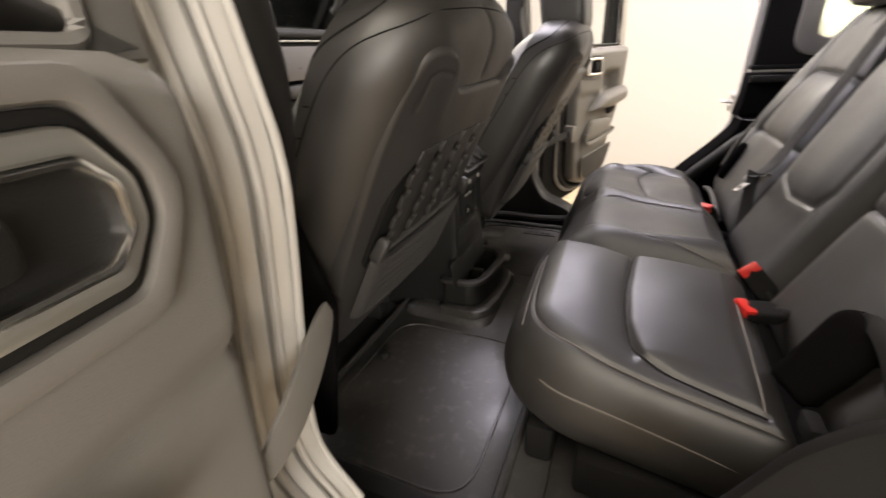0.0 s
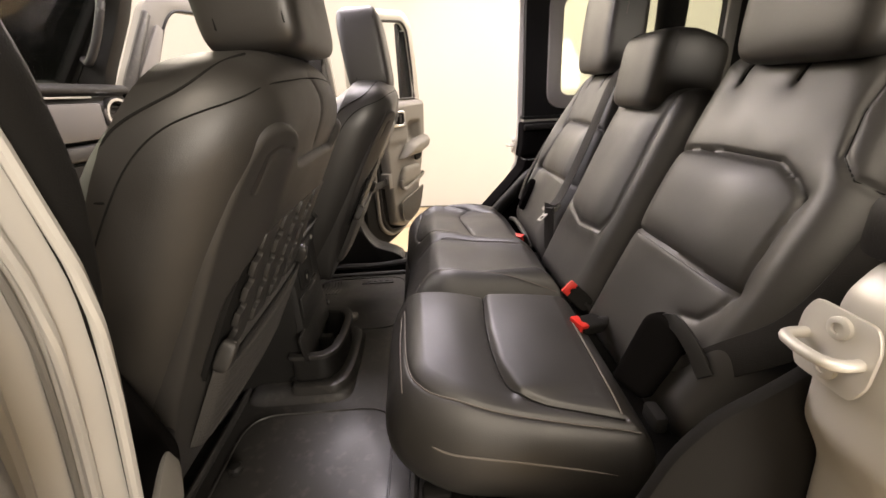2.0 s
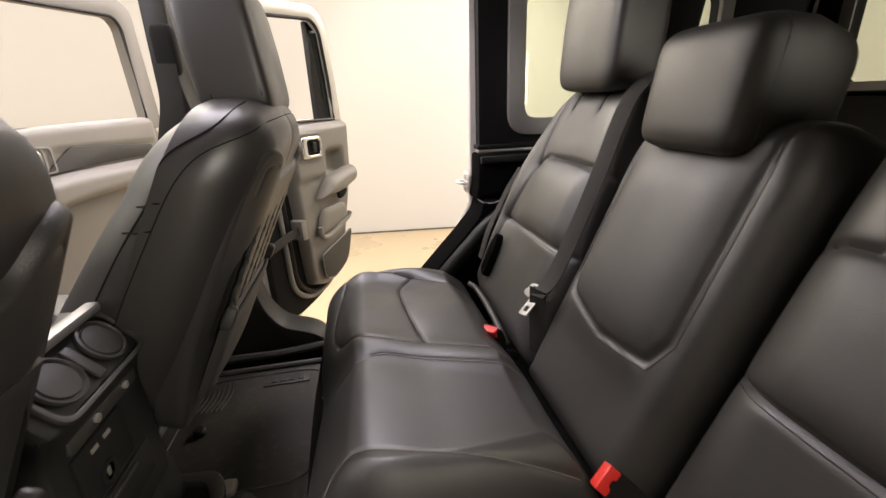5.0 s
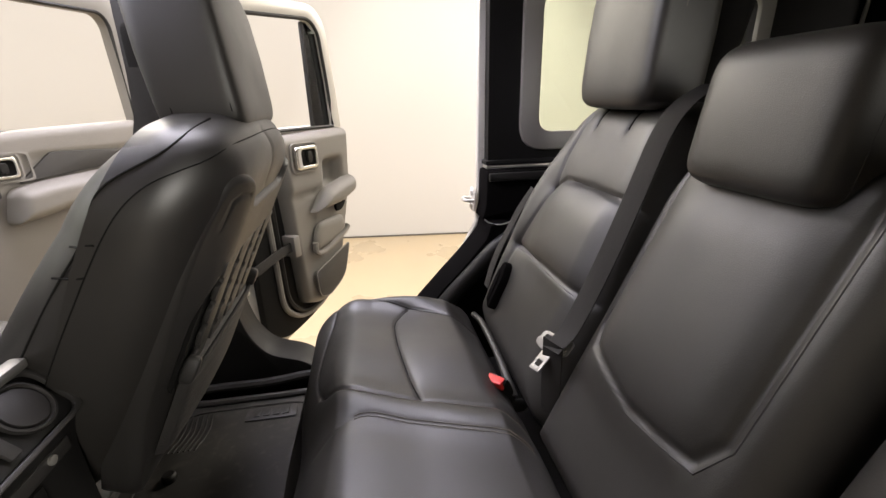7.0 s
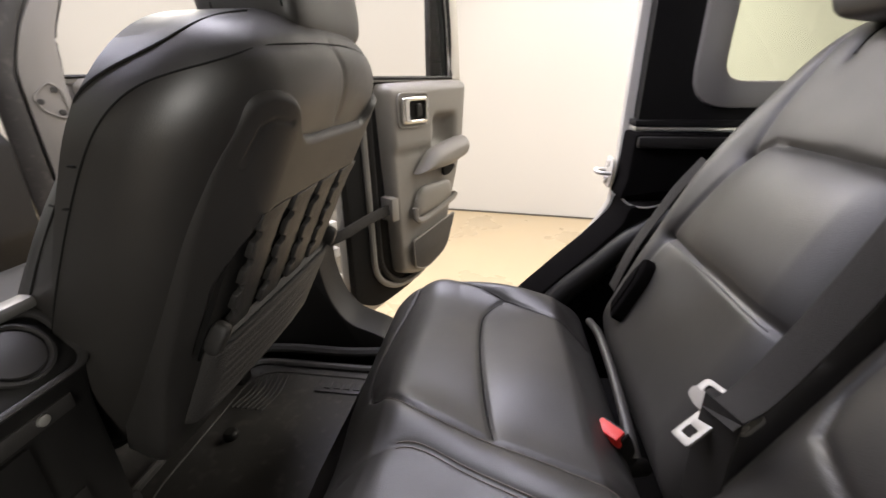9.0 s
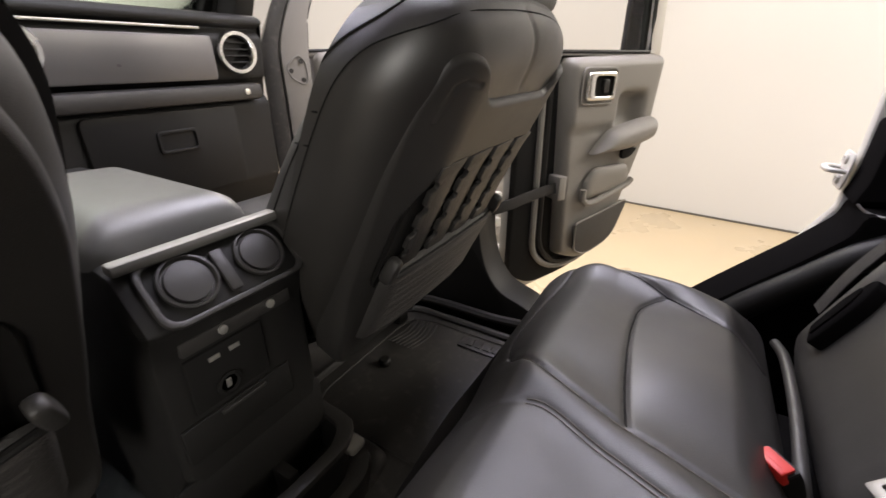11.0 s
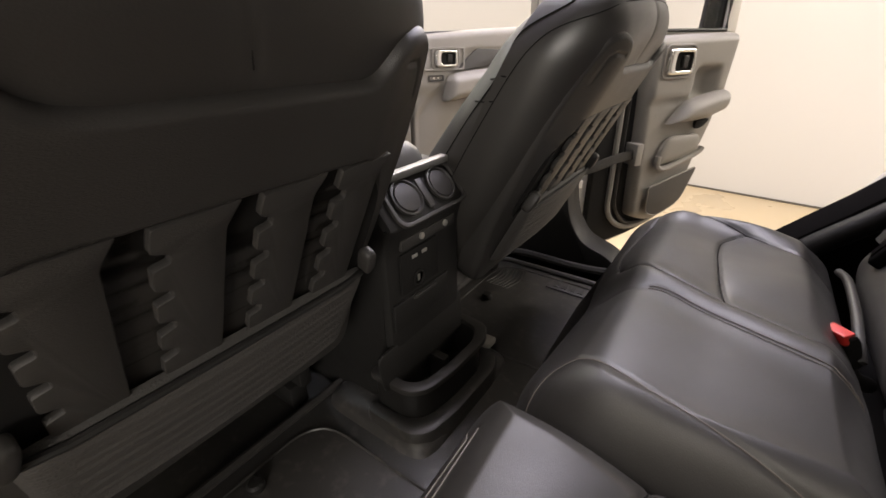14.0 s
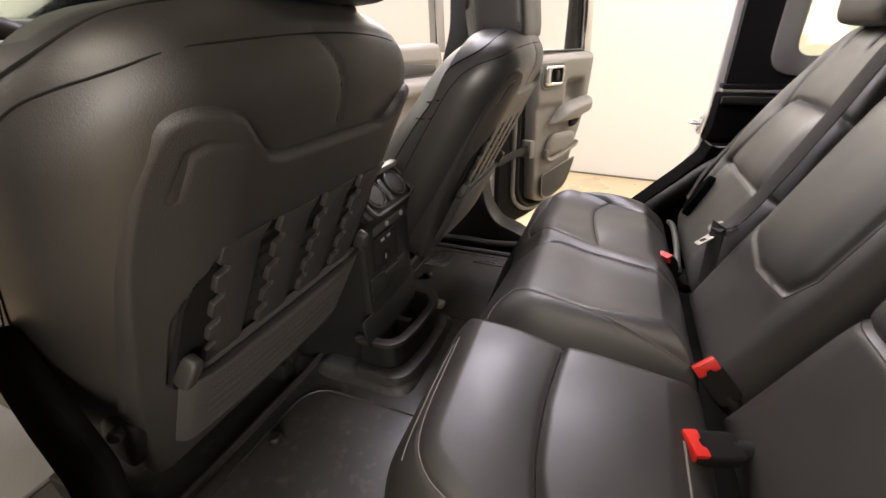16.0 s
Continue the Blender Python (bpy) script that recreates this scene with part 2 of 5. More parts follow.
        for p, q in zip(line, line[1:]):
            k = max(1, int(np.hypot(*(q - p)) / fine))
            pts += [p + (q - p) * (j + 1) / k for j in range(k)]
        return tube(name, self.world(pts, up), r, mat, parent, label=label)


def smooth_line(pts, n=24):
    """A Catmull-Rom curve through the points."""
    p = [Vector(q) for q in pts]
    p = [2 * p[0] - p[1], *p, 2 * p[-1] - p[-2]]
    out = []
    for a, b, c, d in zip(p, p[1:], p[2:], p[3:]):
        for k in range(n):
            f = k / n
            out.append(0.5 * (2 * b + (c - a) * f + (2 * a - 5 * b + 4 * c - d) * f * f + (3 * b - a - 3 * c + d) * f ** 3))
    return out + [p[-2]]


def flat_curve(pts, n=5):
    """A smooth curve through points in a plane."""
    return [(p.x, p.y) for p in smooth_line([(x, y, 0) for x, y in pts], n)]


def sweep_mesh(name, pts, section, up=(0, 0, 1), close=False, taper=None):
    """Carries a closed section (across, along up) along the points; the third value of up fixes its roll."""
    pts = [Vector(p) for p in pts]
    verts, faces, n = [], [], len(section)
    for k, p in enumerate(pts):
        a, b = pts[k - 1 if k or close else 0], pts[(k + 1) % len(pts) if close or k + 1 < len(pts) else k]
        ahead = (b - a).normalized()
        u = Vector(up(k) if callable(up) else up)
        side = ahead.cross(u)
        if side.length < 1e-4:
            side = ahead.cross(Vector((1, 0.3, 0.2)))
        side.normalize()
        top = side.cross(ahead)
        g = taper(k / max(1, len(pts) - 1)) if taper else 1.0
        verts += [p + side * x * g + top * y * g for x, y in section]
    last = len(pts) if close else len(pts) - 1
    for k in range(last):
        j = (k + 1) % len(pts)
        faces += [(k * n + i, k * n + (i + 1) % n, j * n + (i + 1) % n, j * n + i) for i in range(n)]
    if not close:
        faces += [tuple(range(n))[::-1], tuple((len(pts) - 1) * n + i for i in range(n))]
    me = bpy.data.meshes.new(name)
    me.from_pydata([tuple(v) for v in verts], [], faces)
    bm = bmesh.new()
    bm.from_mesh(me)
    bmesh.ops.recalc_face_normals(bm, faces=bm.faces)
    bm.to_mesh(me)
    bm.free()
    return me


def ring_of(r, n=8):
    return [(r * math.cos(2 * math.pi * k / n), r * math.sin(2 * math.pi * k / n)) for k in range(n)]


def tube(name, pts, r, mat, parent=None, n=8, close=False, label="", taper=None):
    return part(name, sweep_mesh(name, pts, ring_of(r, n), (0.12, 0.2, 1), close, taper), mat, parent, label)


def ribbon(name, pts, width, thick, up, mat, parent=None, label=""):
    sec = rounded(rect(-width / 2, -thick / 2, width / 2, thick / 2), thick * 0.45, 2)
    return part(name, sweep_mesh(name, pts, sec, up), mat, parent, label)


def block_bm(sx, sy, sz, r=0.004, seg=2):
    bm = bmesh.new()
    bmesh.ops.create_cube(bm, size=1, matrix=Matrix.Diagonal((sx, sy, sz, 1)))
    if r:
        bmesh.ops.bevel(bm, geom=bm.edges[:], offset=min(r, 0.49 * min(sx, sy, sz)), segments=seg, affect="EDGES", profile=0.5)
    return bm


def block(name, x0, y0, z0, x1, y1, z1, mat, parent=None, r=0.004, label="", m=None):
    bm = block_bm(abs(x1 - x0), abs(y1 - y0), abs(z1 - z0), r)
    bmesh.ops.translate(bm, verts=bm.verts, vec=((x0 + x1) / 2, (y0 + y1) / 2, (z0 + z1) / 2))
    if m is not None:
        bm.transform(m)
    return part(name, bm, mat, parent, label)


def slab_bm(poly, lo, hi, r=0.0, seg=2):
    """A plate: a polygon in x and y, from z = lo to hi, with rounded rims."""
    bm = bmesh.new()
    f = bm.faces.new([bm.verts.new((x, y, lo)) for x, y in poly])
    ext = bmesh.ops.extrude_face_region(bm, geom=[f])
    bmesh.ops.translate(bm, verts=[v for v in ext["geom"] if isinstance(v, bmesh.types.BMVert)], vec=(0, 0, hi - lo))
    bmesh.ops.recalc_face_normals(bm, faces=bm.faces)
    if r:
        rims = [e for e in bm.edges if abs(e.verts[0].co.z - e.verts[1].co.z) < 1e-6]
        bmesh.ops.bevel(bm, geom=rims, offset=r, segments=seg, affect="EDGES", profile=0.5)
    return bm


def slab(name, poly, lo, hi, mat, parent=None, m=None, r=0.0, label=""):
    bm = slab_bm(poly, lo, hi, r)
    if m is not None:
        bm.transform(m)
    return part(name, bm, mat, parent, label)


def hoop_bm(outer, inner, lo, hi, r=0.0):
    """A flat frame between two outlines of the same number of points."""
    bm = bmesh.new()
    n = len(outer)
    rows = [[bm.verts.new((x, y, z)) for x, y in o] for o, z in ((outer, hi), (inner, hi), (inner, lo), (outer, lo))]
    for a, b in zip(rows, rows[1:] + rows[:1]):
        for k in range(n):
            bm.faces.new((a[k], a[(k + 1) % n], b[(k + 1) % n], b[k]))
    bmesh.ops.recalc_face_normals(bm, faces=bm.faces)
    if r:
        rim = [e for a in (rows[0], rows[1]) for k in range(n) if (e := bm.edges.get((a[k], a[(k + 1) % n])))]
        bmesh.ops.bevel(bm, geom=rim, offset=r, segments=2, affect="EDGES", profile=0.5)
    return bm


def hoop(name, outer, inner, lo, hi, mat, parent=None, m=None, r=0.0, label=""):
    bm = hoop_bm(outer, inner, lo, hi, r)
    if m is not None:
        bm.transform(m)
    return part(name, bm, mat, parent, label)


def turned(name, profile, mat, parent=None, m=None, n=32, label=""):
    """A form turned round its third axis, from (radius, height) pairs."""
    verts = [(r * math.cos(2 * math.pi * k / n), r * math.sin(2 * math.pi * k / n), z) for r, z in profile for k in range(n)]
    faces = [(j * n + k, j * n + (k + 1) % n, (j + 1) * n + (k + 1) % n, (j + 1) * n + k) for j in range(len(profile) - 1) for k in range(n)]
    faces += [tuple(range(n))[::-1], tuple((len(profile) - 1) * n + k for k in range(n))]
    me = bpy.data.meshes.new(name)
    me.from_pydata(verts, [], faces)
    if m is not None:
        me.transform(m)
    return part(name, me, mat, parent, label)


def pillow(name, size, mat, parent=None, m=None, e=0.32, f=0.32, shape=None, n=40, k=28, label=""):
    """A stuffed block with rounded sides; shape(x, y, z) may pull the unit form about."""
    sgn = lambda t, q: math.copysign(abs(t) ** q, t)
    verts = []
    for j in range(k + 1):
        a = -math.pi / 2 + math.pi * j / k
        for i in range(n):
            b = -math.pi + 2 * math.pi * i / n
            x, y, z = sgn(math.cos(a), e) * sgn(math.cos(b), f), sgn(math.cos(a), e) * sgn(math.sin(b), f), sgn(math.sin(a), e)
            if shape:
                x, y, z = shape(x, y, z)
            verts.append((x * size[0] / 2, y * size[1] / 2, z * size[2] / 2))
    faces = [(j * n + i, j * n + (i + 1) % n, (j + 1) * n + (i + 1) % n, (j + 1) * n + i) for j in range(k) for i in range(n)]
    me = bpy.data.meshes.new(name)
    me.from_pydata(verts, [], faces)
    bm = bmesh.new()
    bm.from_mesh(me)
    bmesh.ops.remove_doubles(bm, verts=bm.verts, dist=1e-6)
    if m is not None:
        bm.transform(m)
    bm.to_mesh(me)
    bm.free()
    ob = part(name, me, mat, parent, label)
    ob.data.set_sharp_from_angle(angle=radians(80))
    return ob

# ---- studio ----
MID = 0.04          # the cabin's middle line
FLOOR = 0.68        # top of the cabin's floor liner


def studio_wall(name, a, b, label, mat):
    (x0, y0), (x1, y1) = a, b
    long, turn = math.hypot(x1 - x0, y1 - y0), math.degrees(math.atan2(y1 - y0, x1 - x0))
    m = pose(x0, y0, 0, 0, 0, turn)
    wall = block(name, -0.1, 0.0, 0.0, long + 0.1, 0.15, 3.9, mat, None, 0.0, m=m)
    tagged(wall, label, "wall", kind="structure")
    joint = block("trim", 0, -0.012, 0.001, long, -0.002, 0.018, JOINT, None, 0.002, m=m)
    tagged(joint, "dark sealant joint along the foot of the wall", "trim", kind="structure")


ground = block("ground", -6.2, -5.2, -0.1, 6.4, 5.2, 0.0, CONCRETE, None, 0.0)
tagged(ground, "polished tan concrete floor of the photo bay", "floor", kind="structure")
studio_wall("wall_1", (-6.0, 4.90), (6.0, 3.54), "plain white painted studio wall behind the car", WHITE)
studio_wall("wall_2", (6.0, -5.0), (-6.0, -5.0), "unseen wall in a grey that sets its bounce light", BAY_GREY)
studio_wall("wall_3", (-6.0, -5.0), (-6.0, 5.0), "plain white painted studio wall", WHITE)
studio_wall("wall_4", (6.0, 5.0), (6.0, -5.0), "unseen wall in dark grey to hold down bounce light", DIM)
studio_wall("wall_5", (4.4, 3.70), (4.4, 1.9), "white painted return of the studio wall", WHITE)
tagged(block("ceiling", -6.2, -5.2, 3.9, 6.4, 5.2, 4.0, DIM, None, 0.0), "unseen ceiling kept dark to hold down bounce light", "ceiling", kind="structure")

# ---- car shell ----
XZ = Matrix(((1, 0, 0, 0), (0, 0, -1, 0), (0, 1, 0, 0), (0, 0, 0, 1)))   # slab polygons in x and z; its height runs to -y


def side_plate(name, poly, y0, y1, mat, label, category="trim", r=0.012, kind="structure", parent=None):
    """A plate in the side of the body: polygon in x and z, from y0 to y1."""
    lo, hi = min(-y0, -y1), max(-y0, -y1)
    ob = slab(name, poly, lo, hi, mat, parent, XZ, r)
    return tagged(ob, label, category, kind=kind) if parent is None else tagged(ob, label)


FARY, NEARY = 0.815, -0.70
tagged(block("floor", -1.5, -0.68, 0.60, 1.45, 0.78, 0.662, RUBBER, None, 0.0), "black carpeted cabin floor of the car", "floor", kind="structure")
tagged(block("roof", -0.04, NEARY - 0.02, 1.83, 1.45, FARY + 0.0, 1.88, SHELL, None, 0.02), "black hardtop roof lining", "roof", kind="structure")
# Unseen panel, added to block the overhead lamps on the driver's half.
tagged(block("roof_shade_panel", -1.10, NEARY, 1.83, -0.045, MID, 1.87, SHELL, None, 0.01), "unseen black roof panel that keeps lamp light off the driver's place", "roof", kind="structure")
tagged(block("roof_header", -1.22, NEARY, 1.80, -1.10, FARY, 1.87, SHELL, None, 0.02), "black windscreen header bar", "roof", kind="structure")
tagged(block("wall_back", 1.40, NEARY, 0.60, 1.45, FARY, 1.40, SHELL, None, 0.01), "black inside of the tailgate", "tailgate", kind="structure")
tagged(block("wall_front", -1.92, NEARY, 0.45, -1.82, FARY, 1.30, SHELL, None, 0.01), "black bulkhead under the windscreen", "bulkhead", kind="structure")

b_far = rounded([(-0.66, 0.60), (-0.235, 0.60), (-0.225, 0.735), (-0.262, 0.762), (-0.345, 0.79), (-0.385, 0.85), (-0.402, 0.92), (-0.408, 1.05), (-0.415, 1.20), (-0.47, 1.48), (-0.455, 1.84), (-0.515, 1.84), (-0.525, 1.44), (-0.60, 1.20), (-0.64, 0.95)], 0.03, 3)
side_plate("pillar_1", b_far, 0.70, 0.80, PLASTIC, "dark plastic B-pillar trim that flares into the door sill", "pillar", 0.006)
side_plate("pillar_2", [(-0.62, 0.55), (-0.29, 0.60), (-0.29, 0.70), (-0.405, 0.80), (-0.43, 0.95), (-0.43, 1.2), (-0.48, 1.84), (-0.52, 1.84), (-0.535, 1.44), (-0.62, 1.2)], 0.803, 0.84, PAINT, "silver-grey painted outer B-pillar", "pillar", 0.008)
side_plate("sill_1", rect(-1.3, 0.55, 0.12, 0.715), 0.70, 0.84, PLASTIC, "black scuff plate on the door sill", "sill", 0.018)
tube("door_seal", smooth_line([(-0.62, 0.69, 0.70), (-0.50, 0.685, 0.715), (-0.35, 0.69, 0.712), (-0.20, 0.70, 0.72), (0.02, 0.70, 0.73)], 8), 0.012, RUBBER)
tagged(bpy.data.objects["door_seal"], "black rubber seal along the door sill", "door seal", kind="structure")

c_out = [(0.275, 1.84), (0.272, 1.285), (0.272, 1.17), (0.268, 1.10), (0.232, 1.03), (0.178, 0.965), (0.11, 0.89), (0.05, 0.82), (0.0, 0.60), (0.9, 0.60), (0.9, 1.285), (0.33, 1.285), (0.33, 1.84)]
c_in = rounded([(0.276, 1.128), (0.268, 1.09), (0.213, 1.025), (0.156, 0.965), (0.087, 0.89), (0.025, 0.82), (-0.044, 0.74), (-0.064, 0.62), (0.9, 0.62), (0.9, 1.128)], 0.012, 2)
side_plate("pillar_3", c_out, 0.802, 0.83, PAINT, "silver-grey painted C-pillar and wheel arch flange", "pillar", 0.008)
arch = side_plate("pillar_4", c_in, 0.675, 0.80, BLACK_TRIM, "black plastic wheel arch trim beside the back seat", "trim", 0.010)
side_plate("upper_panel", rounded([(0.276, 1.262), (0.274, 1.17), (0.264, 1.1285), (0.9, 1.1285), (0.9, 1.262)], 0.008, 2), 0.715, 0.80, BLACK_TRIM, "", parent=arch, r=0.008)
tube("arch_roll", smooth_line([(0.36, 0.668, 1.105), (0.292, 0.668, 1.062), (0.232, 0.668, 1.0), (0.165, 0.668, 0.93), (0.10, 0.666, 0.85)], 8), 0.024, PLASTIC, arch, 12)
tube("clip_edge", smooth_line([(0.266, 0.700, 1.136), (0.280, 0.690, 1.126), (0.305, 0.672, 1.126), (0.335, 0.672, 1.134)], 6), 0.0022, SEAL, arch, 6)
block("top_ledge", 0.280, 0.700, 1.236, 0.9, 0.714, 1.258, PLASTIC, arch, 0.005)

# hardtop sides with their quarter windows
def hardtop(y, sign, number, front=0.292):
    inner = rect(0.425, 1.352, 1.055, 1.695, 0.045)
    outer = rect(front, 1.285, 1.40, 1.86, 0.001)
    m = Matrix.Translation((0, y, 0)) @ XZ
    shell = hoop("wall_%d" % number, outer, inner, -0.02, 0.02, SHELL, None, Matrix.Translation((0, y + sign * 0.02, 0)) @ XZ)
    tagged(shell, "black hardtop side panel with a quarter window", "hardtop", kind="structure")
    win = thing("window_%d" % (number - 10), "tinted quarter window in a grey rounded surround", "window", kind="structure")
    lo, hi = (0.0, 0.014) if sign > 0 else (-0.014, 0.0)
    hoop("window_frame", rect(0.378, 1.308, 1.095, 1.735, 0.07), rect(0.43, 1.357, 1.05, 1.69, 0.04), lo, hi, SEAL, win, m, 0.005)
    pane = slab("pane", rect(0.40, 1.33, 1.08, 1.72), -0.002, 0.002, TINT, win, Matrix.Translation((0, y + sign * 0.03, 0)) @ XZ)
    pane.visible_shadow = False
    return win


hardtop(0.765, 1, 11)
hardtop(-0.655, -1, 12, 0.36)
belt = block("trim", 0.285, 0.752, 1.262, 1.3, 0.80, 1.272, SATIN, None, 0.003)
tagged(belt, "thin grey belt line strip under the hardtop", "trim", kind="structure")
tagged(block("trim", 0.283, 0.75, 1.272, 1.3, 0.80, 1.2845, SHELL, None, 0.003), "black rubber joint under the hardtop", "trim", kind="structure")

# tailgate glass
tail = thing("window_3", "tinted tailgate window in a black surround", "window", kind="structure")
YZ = Matrix(((0, 0, 1, 0), (1, 0, 0, 0), (0, 1, 0, 0), (0, 0, 0, 1)))
hoop("window_frame", rect(NEARY, 1.38, FARY, 1.86, 0.001), rect(-0.57, 1.415, 0.645, 1.80, 0.05), 1.40, 1.44, SHELL, tail, YZ)
slab("pane", rect(-0.60, 1.40, 0.67, 1.83), 1.416, 1.420, TINT, tail, YZ).visible_shadow = False
hoop("window_seal", rect(-0.60, 1.395, 0.675, 1.83, 0.06), rect(-0.565, 1.42, 0.64, 1.795, 0.05), 1.392, 1.399, SEAL, tail, YZ, 0.002)
tube("window_channel", [(1.385, 0.742, 1.76), (1.385, 0.755, 1.55), (1.385, 0.757, 1.47)], 0.006, SEAL, tail, 8)
block("ledge", 1.36, 0.655, 1.378, 1.398, 0.745, 1.392, SEAL, tail, 0.004)

# near side
b_near = rounded([(-0.56, 0.60), (-0.09, 0.60), (-0.10, 0.738), (-0.24, 0.765), (-0.325, 0.82), (-0.378, 0.905), (-0.370, 1.03), (-0.343, 1.215), (-0.338, 1.29), (-0.347, 1.35), (-0.395, 1.60), (-0.42, 1.84), (-0.52, 1.84), (-0.54, 1.4), (-0.56, 1.0)], 0.02, 3)
post = side_plate("pillar_5", b_near, NEARY - 0.08, NEARY, PAINT, "silver-grey painted B-pillar with a folded flange", "pillar", 0.014)
for v in post.data.vertices:      # the jamb slants forward on its way out
    v.co.x += 0.75 * (v.co.y - NEARY)
# The two thin tubes in darker grey draw shade lines between the folds.
for dy, r, mat in ((-0.005, 0.0045, PAINT), (-0.024, 0.0040, PAINT), (-0.031, 0.0025, SEAL), (-0.051, 0.0055, PAINT), (-0.060, 0.0025, SEAL), (-0.078, 0.0070, PAINT)):
    dx = 0.004 + 0.75 * dy
    line = smooth_line([(-0.32 + dx, NEARY + dy, 0.818), (-0.375 + dx, NEARY + dy, 0.905), (-0.370 + dx, NEARY + dy, 1.03), (-0.343 + dx, NEARY + dy, 1.215), (-0.338 + dx, NEARY + dy, 1.29), (-0.349 + dx, NEARY + dy, 1.36), (-0.395 + dx, NEARY + dy, 1.60), (-0.418 + dx, NEARY + dy, 1.82)], 8)
    tube("pillar_flange", line, r, mat, post)
side_plate("pillar_6", rounded([(-0.62, 0.62), (-0.36, 0.62), (-0.38, 0.75), (-0.43, 0.85), (-0.42, 0.98), (-0.40, 1.10), (-0.383, 1.20), (-0.362, 1.28), (-0.352, 1.35), (-0.358, 1.42), (-0.40, 1.60), (-0.43, 1.84), (-0.56, 1.84), (-0.58, 1.2)], 0.02, 2), NEARY + 0.002, NEARY + 0.045, PLASTIC, "dark plastic trim inside the B-pillar", "trim", 0.006)
side_plate("sill_2", rect(-1.3, 0.55, 0.12, 0.70), NEARY - 0.05, NEARY + 0.06, PAINT, "silver-grey painted door sill", "sill", 0.02)
side_plate("sill_3", rect(-0.62, 0.66, 0.04, 0.715), NEARY + 0.062, NEARY + 0.10, PLASTIC, "black scuff plate inside the sill", "sill", 0.012)

c_near = rounded([(0.242, 1.262), (0.218, 1.235), (0.212, 1.17), (0.215, 1.11), (0.243, 1.06), (0.25, 0.98), (0.24, 0.85), (0.20, 0.60), (0.9, 0.60), (0.9, 1.262)], 0.012, 3)
side_plate("pillar_7", c_near, NEARY - 0.06, NEARY + 0.028, PAINT, "silver-grey painted C-pillar jamb with the door striker", "pillar", 0.012)
trim = rounded([(0.30, 1.262), (0.262, 1.20), (0.232, 1.155), (0.19, 1.125), (0.145, 1.098), (0.112, 1.055), (0.09, 1.0), (0.055, 0.92), (0.02, 0.80), (0.0, 0.62), (0.9, 0.62), (0.9, 1.262)], 0.02, 3)
side_plate("pillar_8", trim, NEARY + 0.030, NEARY + 0.046, SHELL, "dark plastic wheel arch trim beside the back seat", "trim", 0.006)

tagged(block("trim", 0.230, NEARY - 0.066, 1.257, 0.9, NEARY + 0.042, 1.312, PLASTIC, None, 0.014), "black plastic moulding on top of the door jamb", "trim", kind="structure")


def striker(x, y, z, sign):
    """A door striker on the pillar's front face: plate, two bolts and a bent loop that stands forward."""
    s = thing("door_striker", "zinc-plated steel striker loop bolted on the door pillar", "striker", "door strikers")
    up = Vector((0.05, 0, 1)).normalized()
    m = axes((x, y, z), up, (-1, 0, 0.05)) @ Matrix.Scale(0.9, 4)
    slab("plate", rounded([(-0.028, -0.036), (0.028, -0.036), (0.036, -0.018), (0.036, 0.018), (0.028, 0.036), (-0.028, 0.036), (-0.036, 0.018), (-0.036, -0.018)], 0.006, 2), 0.0, 0.004, ZINC, s, m, 0.001)
    for v in (-0.019, 0.021):
        turned("bolt", [(0.0105, 0.004), (0.0105, 0.008), (0.008, 0.0095), (0.005, 0.0095), (0.005, 0.007), (0.001, 0.007)], ZINC, s, m @ Matrix.Translation((sign * 0.002, v, 0)), 20)
    pts = [(0.026, 0.0, 0.004), (0.026, 0.0, 0.020), (0.019, 0.0, 0.030), (0, 0.0, 0.033), (-0.019, 0.0, 0.030), (-0.026, 0.0, 0.020), (-0.026, 0.0, 0.004)]
    tube("loop", smooth_line([m @ Vector(p) for p in pts], 6), 0.0048, ZINC, s, 10)
    return s


striker(0.207, NEARY + 0.006, 1.193, 1)
striker(0.262, FARY - 0.005, 1.168, -1)

# padded bar behind the back seat
bar = thing("sport_bar", "black padded sport bar behind the back seat", "roll bar")
tube("upright", smooth_line([(0.74, 0.62, 1.30), (0.70, 0.52, 1.44), (0.655, 0.43, 1.56), (0.63, 0.38, 1.70), (0.62, 0.36, 1.84)], 8), 0.042, SHELL, bar, 14)
tube("upright", smooth_line([(0.74, -0.52, 1.30), (0.70, -0.45, 1.48), (0.66, -0.42, 1.66), (0.64, -0.42, 1.84)], 8), 0.042, SHELL, bar, 14)
tube("cross_bar", smooth_line([(0.70, 0.52, 1.80), (0.70, 0.0, 1.81), (0.70, -0.45, 1.80)], 8), 0.04, SHELL, bar, 14)
tagged(block("load_floor", 0.50, -0.60, 0.95, 1.39, 0.70, 1.0, SHELL, None, 0.01), "black carpeted load floor behind the seat", "load floor", kind="structure")

